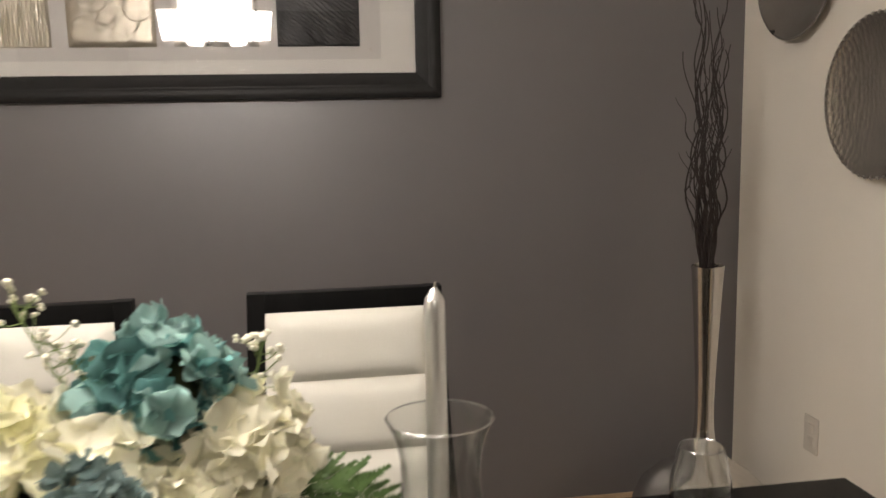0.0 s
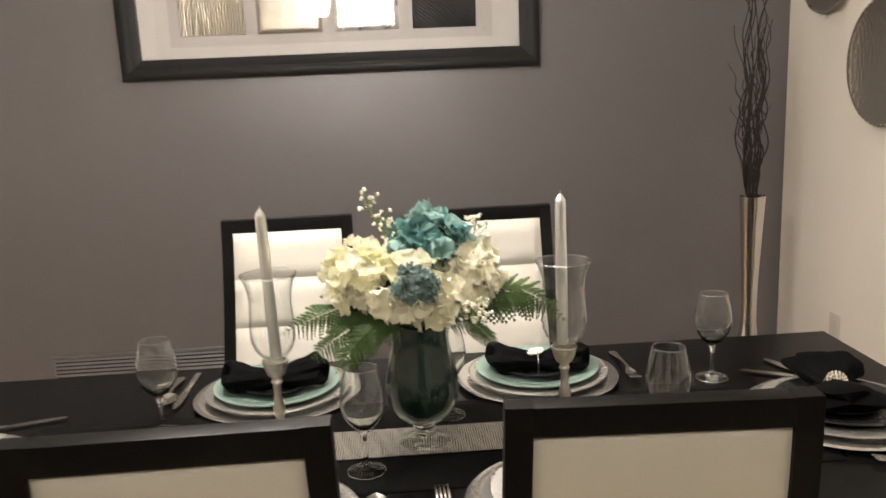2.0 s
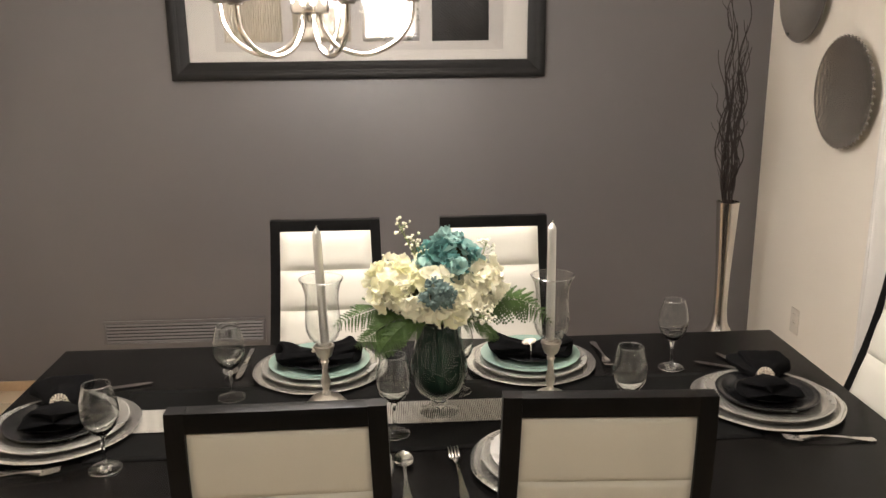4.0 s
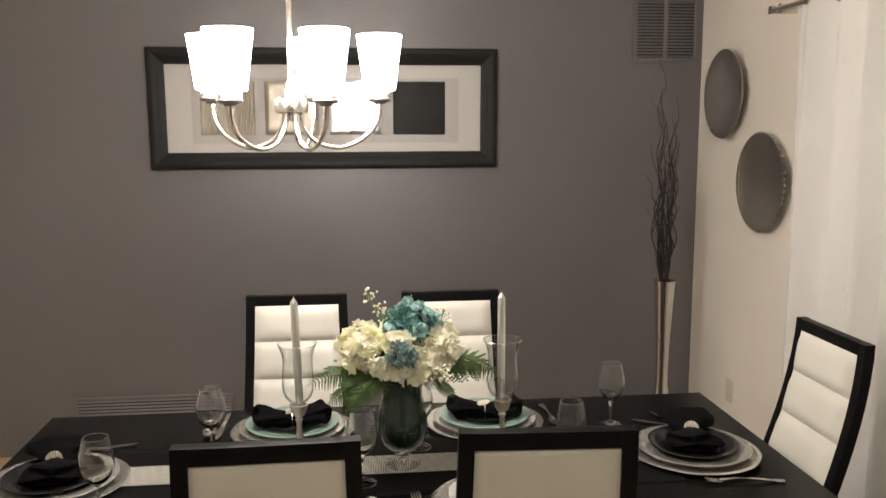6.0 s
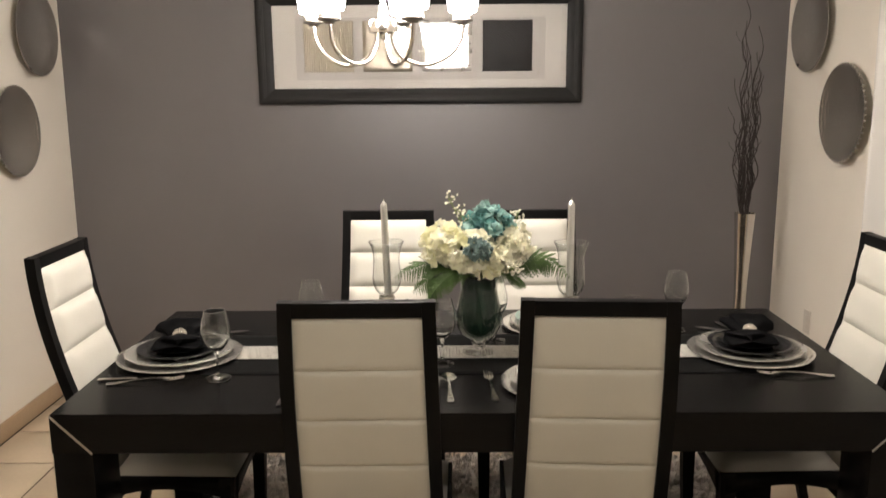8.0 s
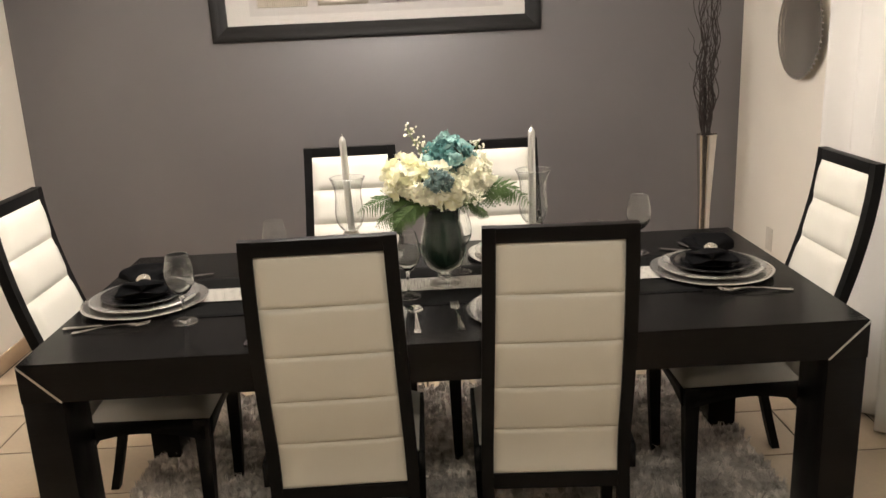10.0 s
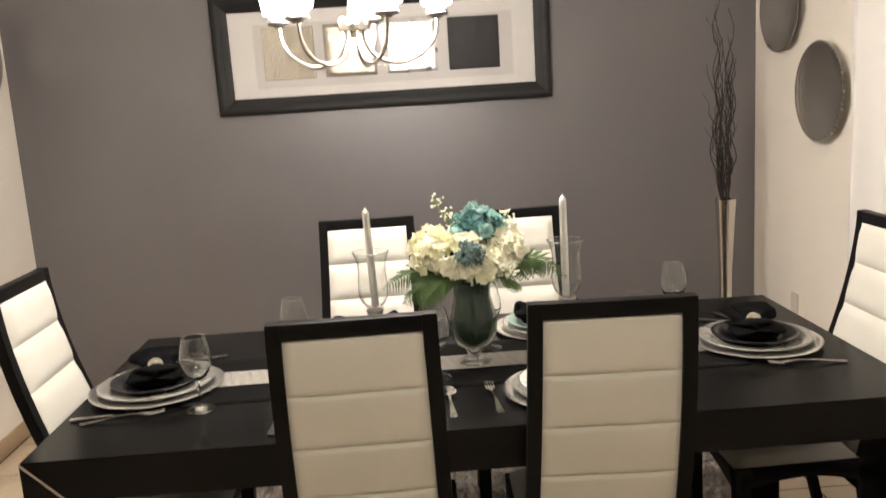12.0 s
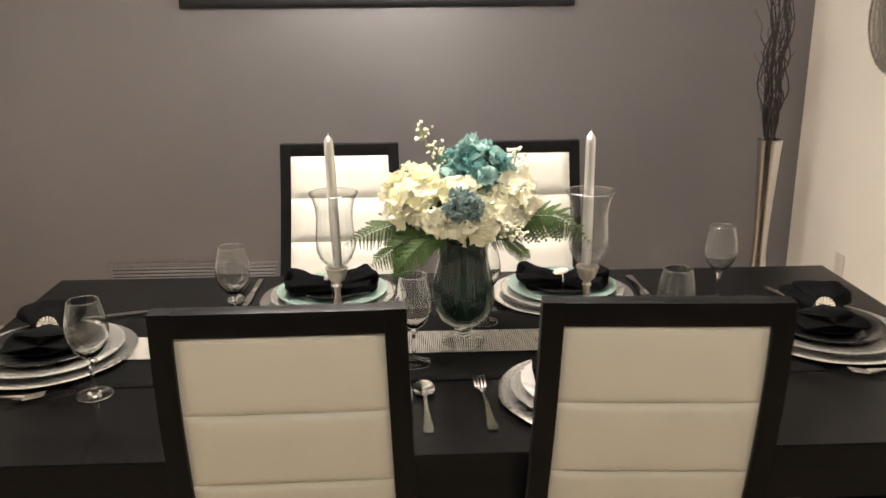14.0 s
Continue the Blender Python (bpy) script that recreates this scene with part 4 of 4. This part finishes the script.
def candle(bx, by, tx, ty):
    c = thing("taper_candle", "unlit metallic silver taper candle in a glass hurricane", "candle", (bx, by, TOP + 0.176), 0, "taper candles")
    hgt = 1.226 - (TOP + 0.176)
    bm = lathe(bmesh.new(), [(0, 0), (0.0095, 0.0), (0.0108, 0.004), (0.0112, 0.10), (0.0106, hgt - 0.030), (0.0104, hgt - 0.019), (0.0092, hgt - 0.016), (0.0030, hgt - 0.006), (0, hgt - 0.005)], 28)
    k = Matrix(((1, 0, (tx - bx) / hgt), (0, 1, (ty - by) / hgt), (0, 0, 1)))
    bmesh.ops.transform(bm, matrix=k.to_4x4(), verts=bm.verts)
    part("wax", bm, "candle", c)
    bm = bmesh.new()
    tube(bm, [(tx - bx, ty - by, hgt - 0.007), (tx - bx + 0.001, ty - by, hgt)], 0.0010, 6)
    part("wick", bm, "bud", c)


candle_holder(0.297, 0.014)
candle_holder(-0.273, 0.038)
candle(0.294, 0.014, 0.298, 0.040)
candle(-0.270, 0.036, -0.279, 0.040)


# ---- flower arrangement ----
FX, FY = 0.012, -0.016


def flower_vase():
    v = thing("flower_vase", "footed clear glass vase packed with dark green leaves", "vase", (FX, FY, TOP + 0.006))
    part("foot", lathe(bmesh.new(), [(0, 0), (0.049, 0.0), (0.0505, 0.002), (0.048, 0.004), (0.033, 0.008), (0.022, 0.014), (0.019, 0.024), (0.022, 0.034), (0.018, 0.039), (0, 0.040)], 44), "glass", v)
    prof = [(0.0, 0.040), (0.018, 0.040), (0.038, 0.047), (0.056, 0.062), (0.0680, 0.085), (0.0712, 0.110), (0.0685, 0.138), (0.0610, 0.170), (0.0545, 0.200), (0.0555, 0.222), (0.0640, 0.248)]
    prof += [(max(0.0, r - 0.0012), z + 0.001) for r, z in prof[::-1]]
    part("body", lathe(bmesh.new(), prof, 56), "vase_glass", v)
    inner = [(0.0, 0.045), (0.034, 0.052), (0.052, 0.067), (0.0640, 0.087), (0.0675, 0.110), (0.0648, 0.138), (0.0570, 0.170), (0.0505, 0.200), (0.0505, 0.222), (0.054, 0.240), (0, 0.240)]
    bm = lathe(bmesh.new(), inner, 48, lambda k, a: (0.0016 * math.sin(a * 9 + k * 0.4) - 0.002, 0))
    part("leaf_filling", bm, "filler", v, "dark green leaves behind the glass")
    rng = random.Random(8)
    bm = bmesh.new()
    for i in range(26):
        a = rng.uniform(0, 6.28)
        wd = rng.uniform(0.10, 0.22)
        za, zb = rng.uniform(0.06, 0.13), rng.uniform(0.16, 0.235)

        def rad(z):
            for (r0, z0), (r1, z1) in zip(inner[:-1], inner[1:]):
                if z0 <= z <= z1 and z1 > z0:
                    return r0 + (r1 - r0) * (z - z0) / (z1 - z0)
            return 0.046
        tw = rng.uniform(-0.5, 0.5)

        def leaf(u, w, a=a, wd=wd, za=za, zb=zb, tw=tw):
            z = za + (zb - za) * w
            q = a + tw * w + (u - 0.5) * wd * math.sin(math.pi * min(0.98, max(0.05, w))) * 2
            r = rad(z) + 0.0006 - 0.0015 * abs(u - 0.5)
            return (r * math.cos(q), r * math.sin(q), z)
        grid(bm, leaf, 4, 8)
    ob = part("leaf_layer", bm, "fern_dark", v, "long dark leaves pressed against the glass")
    ob["kind"] = "stuff"


M["fern_dark"] = material("dark_leaf", (0.010, 0.028, 0.019), 0.6, spec=0.15, vary=0.4, scale=20, fine=80)


def petal(bm, m, size, cup, wave, rng, mat_index=0, slim=1.0):
    """One broad, cupped and ruffled petal, growing along +x from the origin."""
    ph, ph2 = rng.uniform(0, 6), rng.uniform(0, 6)
    nu, nv = 5, 5
    fold = rng.uniform(-0.25, 0.5)
    vs = []
    for j in range(nv + 1):
        t = j / nv
        w = slim * size * 0.66 * math.sin(math.pi * min(1.0, 0.07 + t * 0.83)) ** 0.75
        row = []
        for i in range(nu + 1):
            s = 2 * i / nu - 1
            ruff = wave * size * 0.11 * t * t * math.sin(s * 4.2 + ph)
            z = cup * size * (t * t * 0.6 - 0.2 * t) + fold * size * s * s * (0.15 + 0.5 * t) + ruff
            x = size * t * (1 - 0.22 * s * s * t + 0.07 * math.sin(s * 5 + ph2) * t)
            row.append(bm.verts.new(m @ Vector((x, s * w, z))))
        vs.append(row)
    for j in range(nv):
        for i in range(nu):
            f = bm.faces.new((vs[j][i], vs[j][i + 1], vs[j + 1][i + 1], vs[j + 1][i]))
            f.material_index = mat_index


def bloom(name, parent, c, r, mats, count, size, seed, label, squash=0.9, tint=0.0, lift=0.8, slim=1.0):
    """A hydrangea head: many four-petalled florets of uneven height over a core coloured dark as gap shade."""
    rng = random.Random(seed)
    bm = bmesh.new()
    for i in range(count):
        zz = 1 - 1.72 * (i + 0.5) / count
        a = i * 2.39996 + rng.uniform(-0.4, 0.4)
        rr = math.sqrt(max(0, 1 - zz * zz))
        d = Vector((rr * math.cos(a), rr * math.sin(a), zz)).normalized()
        k = r * (0.93 + 0.24 * noise.noise((d.x * 1.8 + seed, d.y * 1.8, d.z * 1.8)) + rng.uniform(-0.20, 0.16))
        p = Vector((d.x * k, d.y * k, d.z * k * squash))
        rot = (d + Vector((rng.uniform(-.5, .5), rng.uniform(-.5, .5), rng.uniform(-.25, .5)))).to_track_quat("Z", "Y").to_matrix().to_4x4()
        spin = rng.uniform(0, 6.28)
        mi = 1 if (len(mats) > 1 and rng.random() < tint) else 0
        open_ = rng.uniform(-0.1, lift)
        grow = rng.uniform(0.8, 1.25)
        for q in range(4):
            m = Matrix.Translation(p) @ rot @ Matrix.Rotation(spin + q * math.pi / 2 + rng.uniform(-.2, .2), 4, "Z") @ Matrix.Rotation(-open_ - rng.uniform(-0.25, 0.3), 4, "Y")
            petal(bm, m, size * grow * rng.uniform(0.85, 1.15), rng.uniform(-0.2, 0.8), rng.uniform(0.5, 1.6), rng, mi, slim)
    # inner sphere painted dark so the gaps between florets read as shaded
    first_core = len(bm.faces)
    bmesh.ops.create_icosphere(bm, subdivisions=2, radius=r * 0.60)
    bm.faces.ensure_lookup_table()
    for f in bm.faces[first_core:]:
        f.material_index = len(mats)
    return part(name, bm, list(mats) + ["bloom_gap_shade"], parent, label, pose(*c), sharp=180)


def fern(parent, pts, width, seed):
    rng = random.Random(seed)
    path = smooth_path(pts, 9)
    n = len(path)
    bm = bmesh.new()
    tube(bm, path, [0.0016 * (1 - 0.7 * k / n) for k in range(n)], 5)
    for k in range(3, n - 1):
        t = k / (n - 1)
        d = (path[k + 1] - path[k - 1]).normalized()
        side = d.cross(Vector((0, -0.72, 0.69))).normalized()
        up = side.cross(d).normalized()
        ln = width * (math.sin(math.pi * min(1, 0.22 + 0.78 * t)) ** 0.7) * rng.uniform(0.88, 1.1)
        for s in (-1, 1):
            droop = rng.uniform(-0.1, 0.45)
            out = (side * s + d * 0.62 - up * droop - Vector((0, 0, 0.25))).normalized()
            w2 = out.cross(up).normalized()
            steps = 8
            for j in range(1, steps + 1):
                f = j / steps
                base = path[k] + out * ln * f - up * 0.25 * ln * f * f
                ll = ln * 0.215 * (1.05 - f * 0.72)
                for q in (-1, 1):
                    tip = base + (w2 * q + out * 0.55).normalized() * ll
                    va = [bm.verts.new(z) for z in (base - out * ln * 0.075, tip + up * rng.uniform(-.0015, .0015), base + out * ln * 0.066)]
                    bm.faces.new(va)
            prev = bm.verts.new(path[k])
            tip = bm.verts.new(path[k] + out * ln * 1.02 - up * 0.26 * ln)
            for q in (-1, 1):
                mid = bm.verts.new(path[k] + out * ln * 0.4 - up * 0.045 * ln + w2 * q * ln * 0.07)
                bm.faces.new((prev, mid, tip))
    return part("fern_frond", bm, "fern", parent, "green fern frond")


def sprig(parent, base, tip, spread, count, seed):
    rng = random.Random(seed)
    base, tip = Vector(base), Vector(tip)
    st, bd = bmesh.new(), bmesh.new()
    path = smooth_path([base, base.lerp(tip, 0.5) + Vector((rng.uniform(-.008, .008), 0, 0.004)), tip], 6)
    tube(st, path, 0.0012, 5)
    for i in range(count):
        o = path[rng.randrange(4, len(path))]
        e = o + Vector((rng.uniform(-1, 1), rng.uniform(-1, 1), rng.uniform(-0.3, 1))) * spread
        tube(st, [o, o.lerp(e, 0.5) + Vector((0, 0, -0.002)), e], 0.0006, 4)
        s = rng.uniform(0.0025, 0.0043)
        for q in range(3):
            bmesh.ops.create_icosphere(bd, subdivisions=1, radius=s, matrix=Matrix.Translation(e + Vector((rng.uniform(-1, 1), rng.uniform(-1, 1), rng.uniform(-1, 1))) * s * 0.8) @ Matrix.Diagonal((1, 1, 0.8, 1)))
    g = part("gypsophila_sprig", st, "stem_green", parent, "thin green stalk")
    ob = part("bud", bd, "bud", g, "tiny white buds")
    ob["kind"] = "stuff"


def flowers():
    f = thing("flower_arrangement", "artificial bouquet of cream and teal hydrangeas with fern fronds", "flowers", (FX, FY, 0))
    bloom("hydrangea", f, (-0.098, -0.030, 1.094), 0.063, ["petal_white", "petal_yellow"], 58, 0.0265, 21, "cream yellow hydrangea head", tint=0.45)
    bloom("hydrangea", f, (-0.030, -0.066, 1.076), 0.062, ["petal_white", "petal_yellow"], 54, 0.0265, 22, "cream hydrangea head", tint=0.30)
    bloom("hydrangea", f, (0.036, -0.062, 1.062), 0.052, ["petal_white", "petal_yellow"], 40, 0.0275, 23, "cream white hydrangea head", tint=0.10)
    bloom("hydrangea", f, (0.092, -0.018, 1.089), 0.057, ["petal_white", "petal_yellow"], 50, 0.0285, 24, "cream white hydrangea head", tint=0.10)
    bloom("hydrangea", f, (0.010, 0.060, 1.075), 0.070, ["petal_white", "petal_yellow"], 50, 0.0275, 25, "cream hydrangea head", tint=0.2)
    bloom("teal_hydrangea", f, (0.030, -0.005, 1.150), 0.057, ["petal_teal", "petal_pale_teal"], 54, 0.0265, 26, "teal blue hydrangea head", tint=0.4, lift=1.15)
    bloom("dusty_blue_bloom", f, (-0.008, -0.128, 1.098), 0.031, ["petal_dusty"], 46, 0.0155, 30, "small dusty blue ruffled bloom", lift=1.2, slim=0.7)
    fern(f, [(-0.03, -0.05, 1.00), (-0.09, -0.08, 1.030), (-0.15, -0.09, 1.005), (-0.200, -0.09, 0.965)], 0.046, 41)
    fern(f, [(-0.03, -0.02, 1.00), (-0.11, -0.03, 1.045), (-0.18, -0.04, 1.035), (-0.258, -0.04, 1.000)], 0.048, 42)
    fern(f, [(0.04, -0.03, 1.01), (0.12, -0.05, 1.055), (0.20, -0.06, 1.060), (0.272, -0.06, 0.998)], 0.054, 43)
    fern(f, [(0.04, -0.05, 1.00), (0.085, -0.09, 1.020), (0.112, -0.11, 1.005), (0.132, -0.12, 0.985)], 0.026, 44)
    fern(f, [(-0.02, -0.06, 1.01), (-0.075, -0.10, 1.025), (-0.12, -0.125, 0.995), (-0.155, -0.135, 0.950)], 0.040, 46)
    fern(f, [(0.02, 0.00, 1.00), (0.10, 0.02, 1.04), (0.18, 0.03, 1.040), (0.230, 0.03, 1.005)], 0.046, 45)
    sprig(f, (-0.035, -0.01, 1.13), (-0.090, -0.01, 1.236), 0.022, 20, 51)
    sprig(f, (-0.03, 0.0, 1.13), (-0.062, -0.01, 1.200), 0.018, 14, 52)
    sprig(f, (0.10, 0.01, 1.12), (0.118, 0.01, 1.190), 0.026, 18, 53)
    sprig(f, (0.06, -0.08, 1.02), (0.098, -0.125, 1.045), 0.024, 44, 54)
    bm = bmesh.new()
    for i in range(9):
        a = i * 0.7
        tube(bm, [(0.02 * math.cos(a), 0.02 * math.sin(a), 0.86), (0.03 * math.cos(a), 0.03 * math.sin(a), 0.99), (0.05 * math.cos(a), 0.05 * math.sin(a), 1.07)], 0.0025, 6)
    part("stalk_bundle", bm, "stem_green", f, "green wire stalks")


flower_vase()
flowers()

# ---- floor tiles ----
PITCH, GAP = 0.339, 0.008
TILE_X, TILE_Y = -1.757, 0.478
tile_meshes = {}
nx0, nx1 = math.floor((XL - TILE_X) / PITCH), math.ceil((XR - TILE_X) / PITCH)
ny0, ny1 = math.floor((-4.6 - TILE_Y) / PITCH), math.ceil((YB - TILE_Y) / PITCH)
for i in range(nx0, nx1):
    for j in range(ny0, ny1):
        xa, xb = max(XL, TILE_X + i * PITCH + GAP / 2), min(XR, TILE_X + (i + 1) * PITCH - GAP / 2)
        ya, yb = max(YF, TILE_Y + j * PITCH + GAP / 2), min(YB, TILE_Y + (j + 1) * PITCH - GAP / 2)
        if xb - xa < 0.01 or yb - ya < 0.01:
            continue
        key = (round(xb - xa, 4), round(yb - ya, 4))
        if key not in tile_meshes:
            bm = bmesh.new()
            w, d, e = key[0] / 2, key[1] / 2, 0.003
            lo = [bm.verts.new((s * w, q * d, -0.004)) for s, q in ((-1, -1), (1, -1), (1, 1), (-1, 1))]
            md_ = [bm.verts.new((s * w, q * d, -0.0015)) for s, q in ((-1, -1), (1, -1), (1, 1), (-1, 1))]
            hi = [bm.verts.new((s * (w - e), q * (d - e), 0.0)) for s, q in ((-1, -1), (1, -1), (1, 1), (-1, 1))]
            for a, b in ((lo, md_), (md_, hi)):
                for k in range(4):
                    bm.faces.new((a[k], a[(k + 1) % 4], b[(k + 1) % 4], b[k]))
            bm.faces.new(hi)
            tile_meshes[key] = mesh_of("tile", bm, "tile")
        ob = new("tile", tile_meshes[key])
        ob.parent = floor
        ob.location = ((xa + xb) / 2, (ya + yb) / 2, 0)
